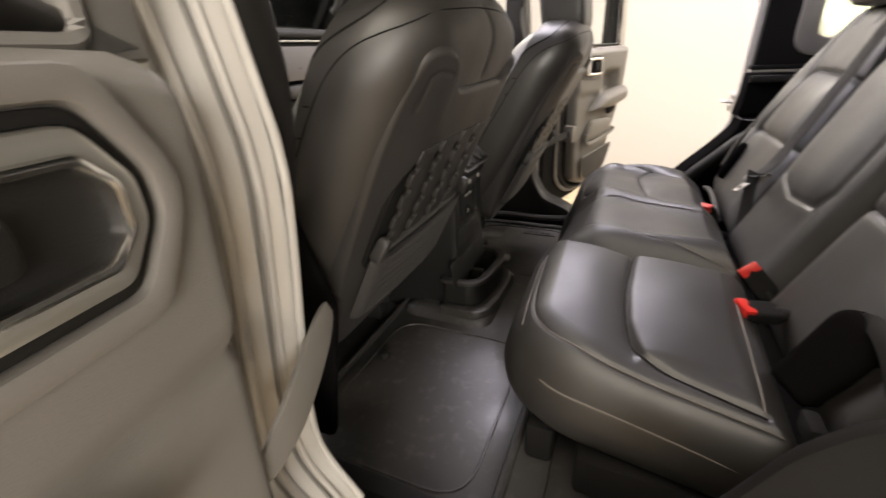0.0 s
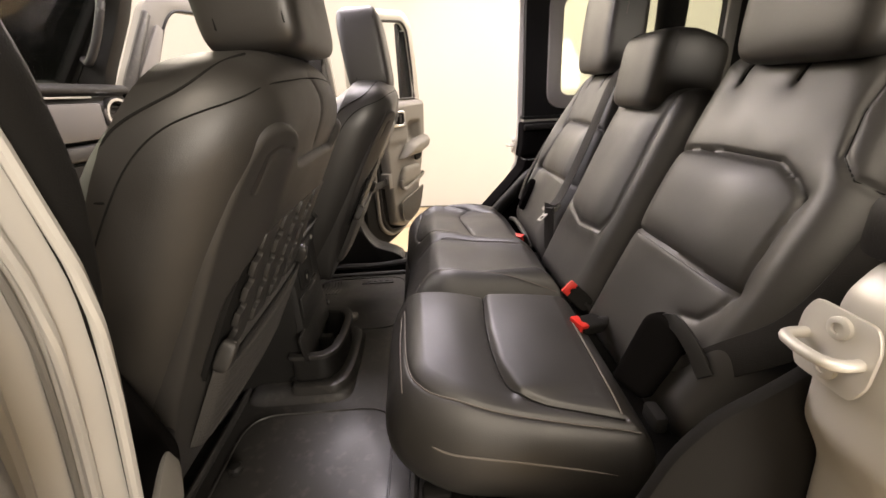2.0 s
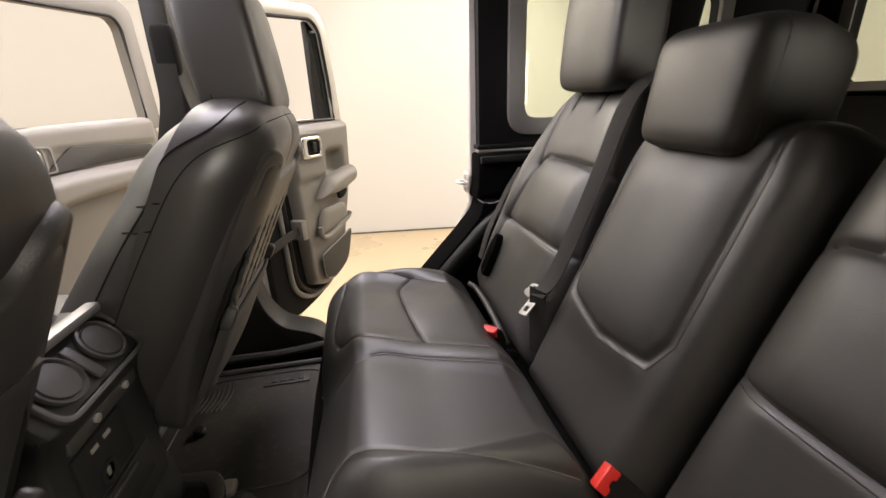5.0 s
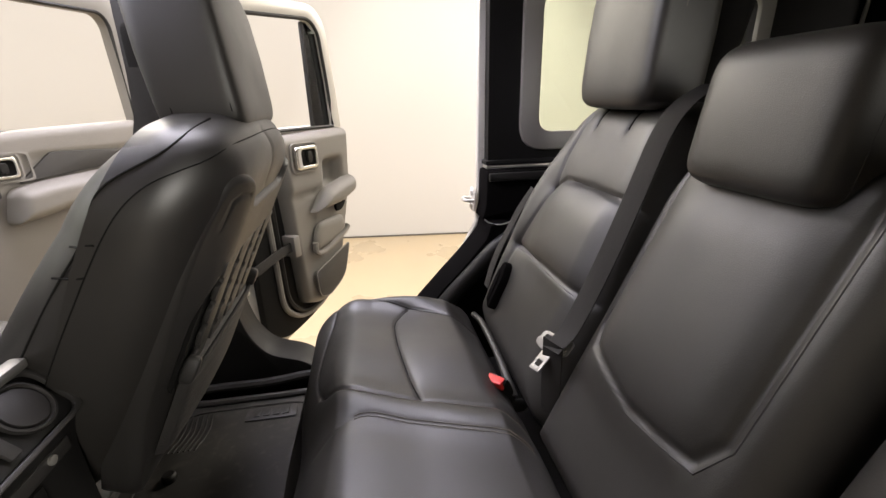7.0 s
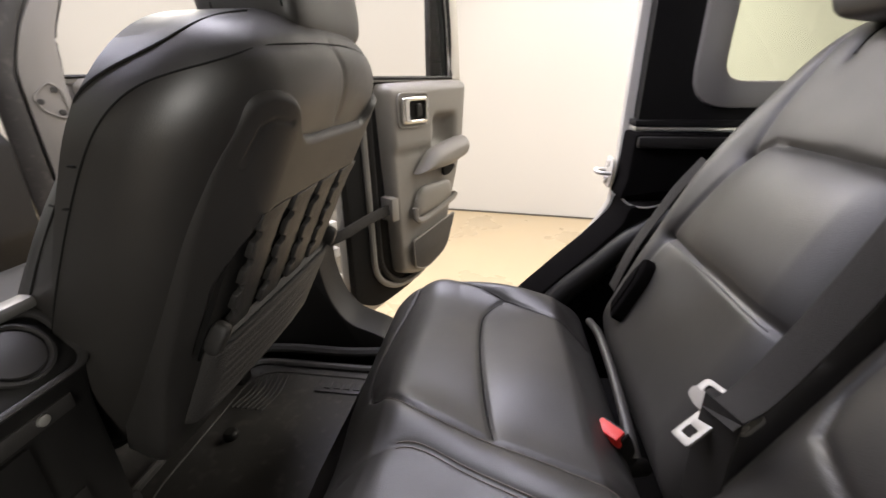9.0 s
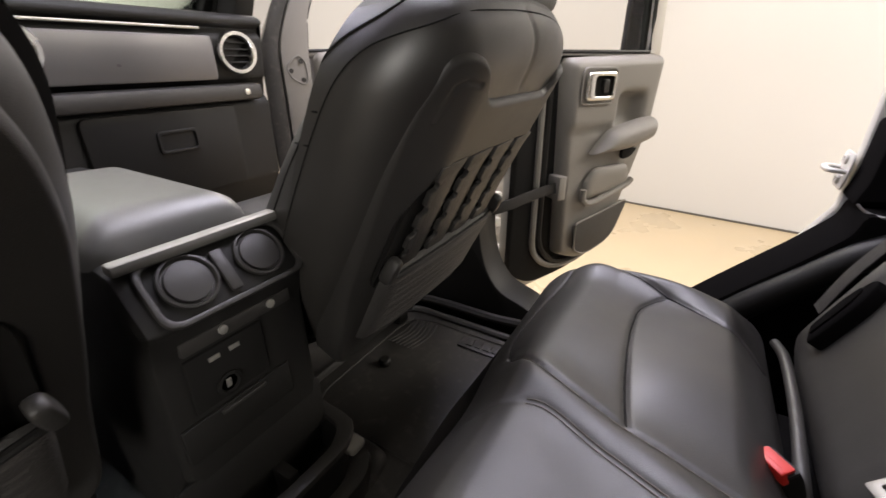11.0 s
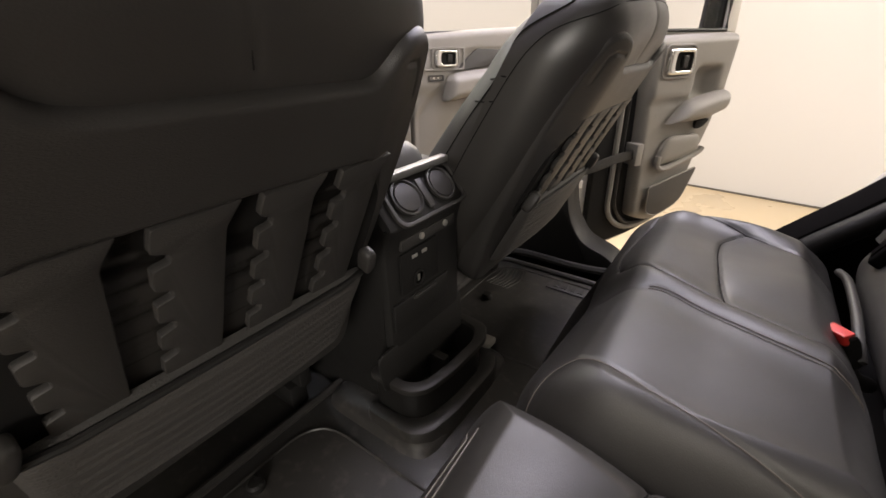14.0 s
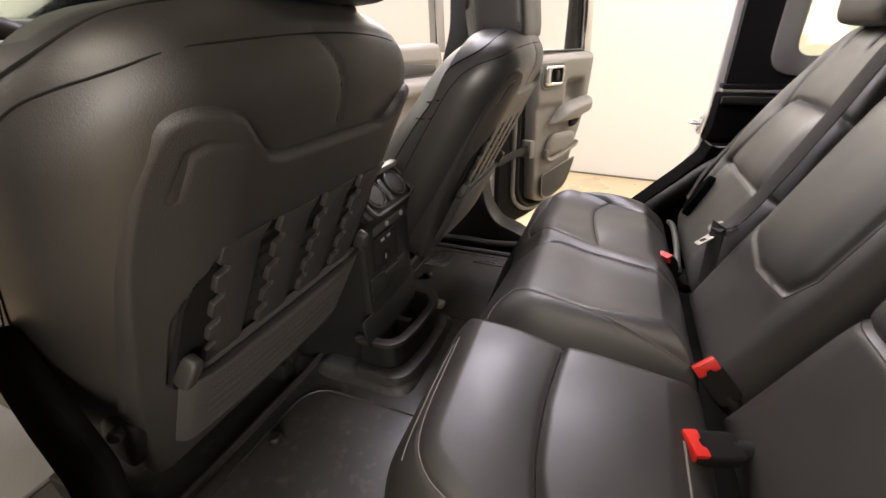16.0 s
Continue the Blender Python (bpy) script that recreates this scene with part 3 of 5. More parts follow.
# windscreen surround
screen = thing("window_4", "clear windscreen in a black frame", "window", kind="structure")
WS = axes((-1.24, MID, 1.65), (0.79, 0, 1), (1, 0, -0.79))
hoop("window_frame", rect(-0.76, -0.34, 0.76, 0.24, 0.02), rect(-0.655, -0.30, 0.655, 0.20, 0.05), -0.03, 0.0, SHELL, screen, WS, 0.008)
slab("pane", rect(-0.68, -0.32, 0.68, 0.22), -0.018, -0.014, CLEAR, screen, WS).visible_shadow = False
for sgn in (-1, 1):
    M = Matrix.Translation((0, MID + sgn * 0.680, 0)) @ XZ
    lo, hi = (-0.07, 0.0) if sgn > 0 else (0.0, 0.07)
    slab("a_pillar", rounded([(-1.45, 1.36), (-1.31, 1.36), (-1.235, 1.515), (-1.14, 1.68), (-1.07, 1.84), (-1.13, 1.86), (-1.215, 1.74), (-1.36, 1.52)], 0.02, 3), lo, hi, PLASTIC, screen, M, 0.014)
    grip = smooth_line([(-1.295, MID + sgn * 0.675, 1.555), (-1.255, MID + sgn * 0.640, 1.545), (-1.205, MID + sgn * 0.632, 1.61), (-1.165, MID + sgn * 0.636, 1.70), (-1.175, MID + sgn * 0.675, 1.755)], 6)
    tube("grab_handle", grip, 0.013, LEATHER_SIDE, screen, 10)

# ---- floor liner ----
liner = thing("floor_liner", "black moulded rubber floor liner across the rear footwell", "floor mat")
mat_line = rounded([(-0.615, -0.66), (-0.10, -0.66), (-0.10, 0.69), (-0.615, 0.69)], 0.05, 4)
slab("mat", mat_line, 0.662, FLOOR, RUBBER, liner, None, 0.006)
rim = [Vector((x, y, FLOOR + 0.006)) for x, y in rounded([(-0.605, -0.61), (-0.17, -0.61), (-0.17, 0.66), (-0.605, 0.66)], 0.06, 5)]
tube("raised_rim", rim, 0.009, RUBBER, liner, 8, True)
for y0, y1 in ((-0.58, -0.14), (0.23, 0.63)):
    ribs = [Vector((x, y, FLOOR + 0.001)) for x, y in rect(-0.57, y0, -0.22, y1, 0.08)]
    tube("raised_rib", ribs, 0.003, RUBBER, liner, 6, True)
for k in range(7):
    x = -0.56 + 0.012 * k
    tube("raised_rib", smooth_line([(x, 0.50, FLOOR), (x + 0.012, 0.56, FLOOR), (x + 0.003, 0.62, FLOOR)], 5), 0.0028, RUBBER, liner, 6)
plaque = slab("name_plate", rect(-0.396, 0.572, -0.268, 0.618, 0.006), FLOOR, FLOOR + 0.004, RUBBER, liner, None, 0.001, "raised maker's badge")
for k in range(4):
    x = -0.375 + 0.024 * k
    block("badge_bar", x, 0.582, FLOOR + 0.004, x + 0.016, 0.609, FLOOR + 0.007, PANEL, plaque, 0.001)
hump = Pad(axes((-0.30, MID, FLOOR - 0.004), (-1, 0, 0), (0, 0, 1)), rounded([(-0.15, 0.03), (0.19, 0.03), (0.19, 0.30), (-0.15, 0.30)], 0.05, 5), 0.03, 0.05, 0.0, rows=20, cols=24)
hump.make("tunnel_hump", RUBBER, liner)

# ---- rear seat ----
seat = thing("rear_seat", "black leather three-place split rear bench seat", "car seat")


def cushion_frame(z):
    return axes((0, 0, z), (-1, 0, 0), (0, 0, 1))     # first axis y, second axis -x


def back_frame(off=0.0):
    """The backrest's plane; first axis -y, second axis up the back; off: metres forward."""
    n = Vector((-0.917, 0, 0.398))
    return axes(Vector((0.294, 0, 1.131)) + n * off, (0.398, 0, 0.917), n)


def back(y, z):
    return (-y, (z - 1.131) / 0.917)


# near cushion
shaded_crease = [(-0.14, 0.003), (-0.22, 0.012), (-0.31, 0.018), (-0.39, 0.013), (-0.44, -0.003), (-0.466, -0.04), (-0.485, -0.10), (-0.50, -0.155)]
border = [(-0.20, 0.172), (-0.37, 0.162), (-0.432, 0.134), (-0.464, 0.07), (-0.482, 0.0), (-0.50, -0.08), (-0.518, -0.17)]
shaded_crease, border = flat_curve(shaded_crease), flat_curve(border)


def near_top(u, v):
    fall = 0.04 * np.logaddexp(0, (-0.20 - u) / 0.04)
    return 0.030 - 0.165 * fall + 0.016 * ease(-0.02, 0.14, v) + 0.010 * bump_at(v, -0.09, 0.07) * bump_at(u, -0.31, 0.13) + 0.004 * bump_at(v, 0.07, 0.05) + 0.009 * (1 - ease(-0.012, 0.005, v - np.interp(u, (-0.44, -0.39, -0.31, -0.22, -0.14), (-0.003, 0.013, 0.018, 0.012, 0.003)))) * bump_at(v, -0.01, 0.07) * ease(-0.475, -0.44, u)


near_pad = Pad(cushion_frame(0.868), rounded([(-0.552, -0.20), (-0.150, -0.205), (-0.118, 0.10), (-0.116, 0.212), (-0.44, 0.205), (-0.508, 0.11), (-0.523, 0.0)], [0.05, 0.02, 0.03, 0.10, 0.09, 0.05, 0.05], 8), 0.102, 0.075, 0.105,
               [(shaded_crease, 0.008, 0.007), (border, 0.0035, 0.005)], near_top, 170, 160, tuck=0.06, soft=2.2)
c1 = near_pad.make("cushion", LEATHER, seat)
near_pad.seam("piping", border, STITCH, c1, 0.0011, 0.0012)
# A black tube puts the crease's shade into colour.
near_pad.seam("shaded_crease", shaded_crease, SHELL, c1, 0.0016, 0.0006)
near_pad.seam("piping", [(-0.20, 0.186), (-0.215, 0.178), (-0.30, 0.178), (-0.42, 0.170)], STITCH, c1, 0.0011, 0.0006)
tube("piping", smooth_line([(-0.150, -0.462, 0.905), (-0.125, -0.487, 0.905), (-0.09, -0.5045, 0.903), (0.0, -0.5195, 0.897), (0.09, -0.5335, 0.889), (0.16, -0.543, 0.880)], 8), 0.0018, STITCH, c1)
near_pad.seam("piping", [(-0.30, -0.145), (-0.40, -0.150), (-0.495, -0.152)], STITCH, c1, 0.0016, 0.001)
block("hinge_foot", -0.150, -0.455, 0.683, -0.10, -0.42, 0.765, SHELL, c1, 0.01)
block("hinge_foot", -0.150, -0.22, 0.683, -0.10, -0.18, 0.765, SHELL, c1, 0.01)

# wide cushion: middle and far place
seam_a = flat_curve([(0.268, 0.142), (0.243, 0.12), (0.210, 0.06), (0.186, -0.01), (0.166, -0.075), (0.148, -0.13), (0.125, -0.19)])
seam_b = flat_curve([(0.138, 0.140), (0.152, 0.105), (0.163, 0.062), (0.140, 0.0), (0.120, -0.05), (0.104, -0.09), (0.075, -0.17)])
seam_n = flat_curve([(-0.136, 0.148), (-0.10, 0.160), (-0.060, 0.146), (-0.044, 0.12), (-0.050, 0.085), (-0.062, 0.045), (-0.075, 0.0), (-0.088, -0.05), (-0.104, -0.11), (-0.118, -0.17)])


def wide_top(u, v):
    """The low middle place between its two raised rolls, then the far place with its front roll and outer bolster."""
    rolls = 0.015 * bump_at(u, 0.172 + 0.45 * np.clip(v, -0.2, 0.1), 0.040) + 0.017 * bump_at(u, -0.104, 0.040)
    top = 0.020 + rolls * (1 - 0.5 * ease(0.05, 0.17, v)) + 0.008 * ease(-0.02, 0.09, v) - 0.026 * ease(0.27, 0.56, u)
    top = top - 0.045 * ease(0.12, 0.20, -v) * ease(0.16, 0.21, u) - 0.06 * ease(0.085, 0.205, v)
    top = top + 0.008 * bump_at(u, 0.37, 0.13, 4) * bump_at(v, -0.085, 0.075) + 0.005 * bump_at(u, 0.03, 0.10, 4) * bump_at(v, -0.03, 0.13, 4)
    return top + 0.036 * bump_at(u - 0.45 * np.clip(v, -0.2, 0.05), 0.600, 0.045) * ease(-0.24, 0.02, v) - 0.07 * ease(0.61, 0.65, u)


far_crease = [(0.190, -0.022), (0.26, -0.010), (0.34, -0.001), (0.42, 0.003), (0.49, 0.000), (0.525, -0.016), (0.540, -0.035)]
far_crease = flat_curve(far_crease)
far_side = flat_curve([(0.628, 0.122), (0.608, 0.075), (0.566, 0.0), (0.530, -0.06), (0.490, -0.13), (0.462, -0.18)])
far_front = flat_curve([(0.264, 0.140), (0.30, 0.152), (0.365, 0.157), (0.48, 0.150), (0.57, 0.138), (0.628, 0.122)])
wide_pad = Pad(cushion_frame(0.868), rounded([(-0.142, -0.205), (0.62, -0.20), (0.650, 0.10), (0.615, 0.195), (0.30, 0.192), (0.19, 0.176), (0.10, 0.182), (-0.10, 0.192), (-0.150, 0.08)], [0.02, 0.04, 0.06, 0.09, 0.06, 0.05, 0.05, 0.06, 0.04], 6), 0.102, 0.070, 0.105,
               [(far_crease, 0.008, 0.0055), (far_side, 0.006, 0.006), (far_front, 0.004, 0.005), (seam_a, 0.009, 0.006), (seam_b, 0.004, 0.006), (seam_n, 0.004, 0.006)],
               wide_top, 160, 260, tuck=0.06, soft=2.2)
c2 = wide_pad.make("cushion", LEATHER, seat)
tube("rear_hem", smooth_line([(0.203, 0.565, 0.925), (0.206, 0.50, 0.938), (0.203, 0.38, 0.942), (0.196, 0.275, 0.942), (0.200, 0.245, 0.925)], 8), 0.0075, LEATHER, c2, 10)
tube("rear_hem", smooth_line([(0.155, -0.495, 0.925), (0.150, -0.44, 0.945), (0.148, -0.37, 0.955), (0.150, -0.31, 0.96)], 8), 0.004, LEATHER, c1, 10)
# Black tubes along these grooves stand for the shade in them.
wide_pad.seam("shaded_crease", seam_a, SHELL, c2, 0.0014, 0.0006)
wide_pad.seam("stitching", [(u - 0.006, v) for u, v in seam_a[6:]], STITCH, c2, 0.0008, 0.0006)
for off in (-0.003, 0.003):
    wide_pad.seam("stitching", [(u + off, v) for u, v in seam_b[8:]], STITCH, c2, 0.0008, 0.0006)
wide_pad.seam("shaded_crease", far_crease, SHELL, c2, 0.0016, 0.0006)
wide_pad.seam("shaded_crease", far_side, SHELL, c2, 0.0013, 0.0006)
wide_pad.seam("shaded_crease", far_front, SHELL, c2, 0.0007, 0.0)
wide_pad.seam("piping", seam_n[5:], STITCH, c2, 0.0009, 0.0006)
for y in (0.05, 0.55):
    block("hinge_foot", -0.150, y - 0.02, 0.683, -0.10, y + 0.02, 0.765, SHELL, c2, 0.01)
block("seat_base", -0.06, -0.50, 0.69, 0.34, 0.60, 0.77, SHELL, seat, 0.01)

# backrests
T = 0.075


def backrest(ys, inset, slits, up=0.0, mat=LEATHER):
    """One outer place of the backrest: its inset panel, two slits at the top and a side roll; ys runs from the middle outwards."""
    yi, yo, ye = ys
    s = 1 if yo > yi else -1
    poly = [back(yi, 0.90), back(yi, 1.30), back(yi + s * 0.008, 1.398 + up), back(yi + s * 0.055, 1.425 + up), back(yo - s * 0.02, 1.425 + up), back(yo + s * 0.03, 1.38 + up), back(ye - s * 0.005, 1.25), back(ye, 1.10), back(ye - s * 0.02, 0.93), back(yo, 0.90)]
    lines = [([back(y, z) for y, z in line], d, w) for line, d, w in inset]
    lines += [([back(y, 1.388), back(y + s * 0.006, 1.47)], 0.010, 0.005) for y in slits]
    mid, wide = (yi + yo) / 2, abs(yo - yi) / 2
    puff = lambda u, v: 0.012 * np.exp(-(((-u) - mid) / (0.75 * wide)) ** 4 - ((v - 0.075) / 0.085) ** 4) + 0.012 * np.exp(-(((-u) - (yo + s * 0.045)) / 0.035) ** 2)
    p = Pad(back_frame(-T), rounded(poly, [0.03, 0.05, 0.05, 0.06, 0.07, 0.08, 0.07, 0.06, 0.05, 0.05], 6), T, 0.075, 0.05, lines, puff, 150, 130, soft=2.4)
    ob = p.make("backrest", mat, seat)
    # Black tubes lie in the slits to give their dark inside.
    for y in slits:
        p.seam("slit_dark", [back(y, 1.390), back(y + s * 0.002, 1.41), back(y + s * 0.005, 1.44)], BLACK_TRIM, ob, 0.0048, 0.001)
    return p, ob


near_lines = [([(-0.165, 1.272), (-0.19, 1.279), (-0.30, 1.288), (-0.42, 1.288), (-0.455, 1.272), (-0.478, 1.255)], 0.012, 0.007), ([(-0.165, 1.131), (-0.30, 1.131), (-0.474, 1.127)], 0.012, 0.007),
              ([(-0.478, 1.255), (-0.474, 1.127)], 0.010, 0.008), ([(-0.474, 1.127), (-0.466, 1.095), (-0.448, 1.070), (-0.415, 1.060)], 0.008, 0.007), ([(-0.474, 1.41), (-0.478, 1.353), (-0.494, 1.307), (-0.519, 1.285), (-0.555, 1.279)], 0.009, 0.007)]
near_back, b1 = backrest((-0.152, -0.48, -0.585), near_lines, (-0.253, -0.362), 0.040)
near_back.seam("stitching", [back(-0.478, 1.36), back(-0.494, 1.307), back(-0.519, 1.285), back(-0.555, 1.279)], SHELL, b1, 0.0012, 0.0004)
near_back.seam("stitching", [back(-0.17, 1.125), back(-0.30, 1.125), back(-0.468, 1.121)], LEATHER_SIDE, b1, 0.0009, 0.0)
far_lines = [([(0.20, 1.279), (0.23, 1.286), (0.33, 1.29), (0.44, 1.286), (0.475, 1.265)], 0.012, 0.007), ([(0.20, 1.131), (0.35, 1.131), (0.515, 1.127)], 0.012, 0.007),
             ([(0.475, 1.265), (0.515, 1.127)], 0.009, 0.008), ([(0.515, 1.127), (0.515, 1.05), (0.49, 1.0)], 0.006, 0.008), ([(0.46, 1.41), (0.475, 1.33), (0.475, 1.265)], 0.009, 0.008)]
far_back, b2 = backrest((0.185, 0.50, 0.605), far_lines, (0.313, 0.418), 0.032)
far_back.seam("stitching", [back(0.24, 1.125), back(0.35, 1.125), back(0.508, 1.121)], LEATHER_SIDE, b2, 0.0009, 0.0)

mid_lines = [([(-0.085, 1.42), (-0.088, 1.33), (-0.092, 1.12), (-0.075, 1.085), (0.02, 1.075), (0.125, 1.10), (0.140, 1.13), (0.138, 1.33), (0.136, 1.42)], 0.009, 0.009)]
mid_back = Pad(back_frame(-T), rounded([back(-0.148, 0.90), back(-0.146, 1.33), back(-0.12, 1.40), back(0.155, 1.40), back(0.181, 1.33), back(0.181, 0.90)], 0.03, 4), T, 0.05, 0.05,
               [([back(y, z) for y, z in l], d, w) for l, d, w in mid_lines], lambda u, v: 0.016 * np.exp(-(((-u) - 0.025) / 0.10) ** 6 - ((v - 0.075) / 0.15) ** 6), 130, 100, soft=2.4)
b3 = mid_back.make("backrest", LEATHER, seat)
mid_back.seam("stitching", [back(-0.097, 1.34), back(-0.101, 1.12), back(-0.082, 1.077), back(0.02, 1.066)], LEATHER_SIDE, b3, 0.0009, 0.0)


def rear_headrest(y, x, z0, z1, w, d, lean=6):
    h = thing("headrest", "black leather outer headrest on the rear bench", "headrest", "rear headrests")
    z = (z0 + z1) / 2
    m = pose(x + d / 2, y, z, 0, lean, 0)
    grow = lambda a, b, c: (a * (1 - 0.10 * max(0, c) ** 2) - 0.05 * c, b * (1 - 0.07 * max(0, c) ** 2), c)
    pillow("pad", (d, w, z1 - z0), LEATHER, h, m, 0.28, 0.30, grow)
    ring = [m @ Vector((-d * 0.12, w * 0.5 * c, (z1 - z0) * 0.5 * s)) for c, s in rect(-0.98, -0.96, 0.98, 0.93, 0.35)]
    tube("stitching", ring, 0.0012, STITCH, h, 6, True)
    for dy in (-0.055, 0.055):
        tube("post", [(x + d * 0.55, y + dy, z0 + 0.02), (x + d * 0.52, y + dy, z0 - 0.035)], 0.006, PLASTIC, h, 10)
    return h


rear_headrest(0.352, 0.388, 1.418, 1.65, 0.215, 0.115)
rear_headrest(-0.362, 0.388, 1.408, 1.64, 0.225, 0.115)
mh = thing("headrest", "deep black leather middle headrest on the rear bench", "headrest", "rear headrests")
dome = lambda a, b, c: (a, b * (1 - 0.10 * max(0, a)), c * (1 - 0.10 * max(0, a)) + 0.32 * (1 - a * a) * max(0, c) ** 2 * 0.5)
pillow("pad", (0.168, 0.180, 0.155), LEATHER, mh, pose(0.442, 0.025, 1.405, 0, 9, 0), 0.30, 0.30, dome)
tube("stitching", [pose(0.442, 0.025, 1.405, 0, 9, 0) @ Vector((-0.048, 0.089 * c, 0.078 * s)) for c, s in rect(-1.0, -0.98, 1.0, 1.06, 0.35)], 0.001, LEATHER_SIDE, mh, 6, True)
for dy in (-0.045, 0.045):
    tube("post", [(0.43, 0.014 + dy, 1.36), (0.40, 0.014 + dy, 1.30)], 0.005, STEEL, mh, 10)


# belts and buckles
def buckle(x, y, z, v, n, label):
    """A belt buckle: black stalk and housing with a red button in its end."""
    b = thing("belt_buckle", label, "seat belt buckle", "rear belt buckles")
    m = axes((x, y, z), v, n)
    pillow("housing", (0.038, 0.060, 0.022), SHELL, b, m @ Matrix.Translation((0, -0.034, 0)), 0.35, 0.4, n=28, k=18)
    hoop("mouth", rect(-0.018, -0.0075, 0.018, 0.0075, 0.004), rect(-0.013, -0.002, 0.013, 0.0015, 0.0007), 0.0, 0.004, PLASTIC, b, m @ axes((0, -0.004, 0.001), (0, 0, 1), (0, 1, 0)))
    button = slab_bm(rounded([(-0.017, -0.012), (-0.006, -0.012), (-0.004, -0.007), (0.004, -0.007), (0.006, -0.012), (0.017, -0.012), (0.017, 0.006), (-0.017, 0.006)], 0.0025, 3), 0.006, 0.0135, 0.0016)
    button.transform(m)
    part("button", button, RED, b, "red press button")
    face = slab_bm(rect(-0.0165, -0.003, 0.0165, 0.012, 0.002), 0.0, 0.004, 0.001)
    face.transform(m @ axes((0, 0.001, 0), (0, 0, 1), (0, 1, 0)))
    part("button_face", face, RED, b, "red press button")
    tube("stalk", smooth_line([m @ Vector((0, -0.05, 0)), m @ Vector((0, -0.09, -0.006)), m @ Vector((0.0, -0.12, -0.03))], 6), 0.012, PLASTIC, b, 10)
    return b


buckle(0.190, -0.130, 0.972, (-0.55, 0.25, 0.55), (-0.45, -0.5, 0.75), "black belt buckle with a red button between the cushions")
buckle(0.152, -0.300, 0.975, (-0.75, -0.35, 0.12), (-0.2, -0.25, 0.95), "black belt buckle with a red button lying on the cushion")
buckle(0.168, 0.250, 0.966, (-0.35, -0.15, 0.9), (-0.75, -0.6, -0.1), "black belt buckle with a red button standing by the seat belt")

belt = thing("seat_belt", "grey-brown woven belt of the middle place with a steel tongue", "seat belt")
run = [Vector((0.470, 0.212, 1.455)), Vector((0.425, 0.206, 1.432)), Vector((0.392, 0.202, 1.390)), Vector((0.348, 0.190, 1.288)), Vector((0.304, 0.180, 1.188)), Vector((0.262, 0.176, 1.100))]
run += [Vector((0.226, 0.164, 1.072))]
ribbon("webbing", smooth_line(run, 8), 0.040, 0.0022, (-0.9, -0.12, 0.4), WEB, belt)
run2 = [Vector((0.230, 0.166, 1.085)), Vector((0.232, 0.168, 1.02)), Vector((0.236, 0.17, 0.945))]
ribbon("webbing", smooth_line(run2, 8), 0.040, 0.0022, (-0.8, -0.35, 0.4), WEB, belt)
TG = axes((0.243, 0.188, 1.066), (-0.75, -0.30, -0.60), (-0.62, 0.0, 0.78))
tongue = part("tongue", hoop_bm(rect(-0.037, -0.016, 0.037, 0.012, 0.008), rect(-0.028, -0.010, 0.028, -0.001, 0.004), -0.002, 0.002, 0.0008), TONGUE, belt, "dull steel tongue", TG)
part("grip", slab_bm(rounded([(-0.037, 0.000), (0.037, 0.000), (0.034, 0.012), (0.016, 0.018), (-0.016, 0.018), (-0.034, 0.012)], 0.005, 3), 0.002, 0.006, 0.0016), STRAP_GREY, tongue, "grey plastic grip")
blade = hoop_bm(rect(-0.012, 0.014, 0.012, 0.054, 0.004), rect(-0.006, 0.034, 0.006, 0.045, 0.002), -0.0013, 0.0013, 0.0005)
part("blade", blade, TONGUE, tongue)
outer = thing("seat_belt", "dark woven outer seat belt with a black pad for its opening beside the backrest", "seat belt")
ribbon("webbing", smooth_line([(0.360, 0.595, 1.235), (0.335, 0.600, 1.195), (0.315, 0.600, 1.16), (0.262, 0.575, 1.075), (0.235, 0.565, 1.0)], 8), 0.045, 0.0025, (-0.9, 0.1, 0.4), WEB, outer)
GUIDE = axes((0.240, 0.496, 1.036), (0.398, 0.03, 0.917), (-0.90, 0.16, 0.39))
# Matte black pad and plate drawn for the shade inside the belt opening.
Pad(GUIDE, rounded([(-0.018, -0.050), (0.020, -0.058), (0.024, 0.025), (0.012, 0.058), (-0.010, 0.058), (-0.022, 0.02)], 0.012, 4), 0.006, 0.02, 0.02, (), None, 20, 20).make("opening_pad", BLACK_TRIM, outer, "black pad that stands in for the dark belt opening")
slab("opening_dark", rounded([(-0.010, -0.040), (0.012, -0.046), (0.015, 0.018), (0.007, 0.040), (-0.006, 0.040), (-0.013, 0.012)], 0.006, 3), 0.005, 0.0075, BLACK_TRIM, outer, GUIDE, 0.001)

# near outer belt: a black pad stands in for the dark opening in the near backrest
near_belt = thing("seat_belt", "dark woven outer seat belt tucked into the near backrest", "seat belt")
ribbon("webbing", smooth_line([(0.43, -0.60, 1.40), (0.36, -0.60, 1.27), (0.30, -0.585, 1.14), (0.262, -0.53, 1.06), (0.235, -0.47, 0.99)], 8), 0.045, 0.0025, (-0.7, -0.55, 0.4), WEB, near_belt)
flap = Pad(axes((0.214, -0.445, 1.012), (0.36, -0.05, 0.93), (-0.80, -0.5, 0.30)), rounded([(-0.034, -0.075), (0.026, -0.07), (0.034, 0.04), (0.014, 0.060), (-0.024, 0.062), (-0.038, 0.045)], 0.012, 4), 0.008, 0.012, 0.02, (), None, 20, 20)
flap.make("opening_pad", BLACK_TRIM, near_belt, "black pad that stands in for the dark belt opening")
ribbon("strap", smooth_line([(0.232, -0.425, 1.055), (0.232, -0.455, 1.072), (0.236, -0.49, 1.060), (0.240, -0.525, 1.030)], 8), 0.022, 0.006, (-0.8, -0.5, 0.3), PLASTIC, near_belt)
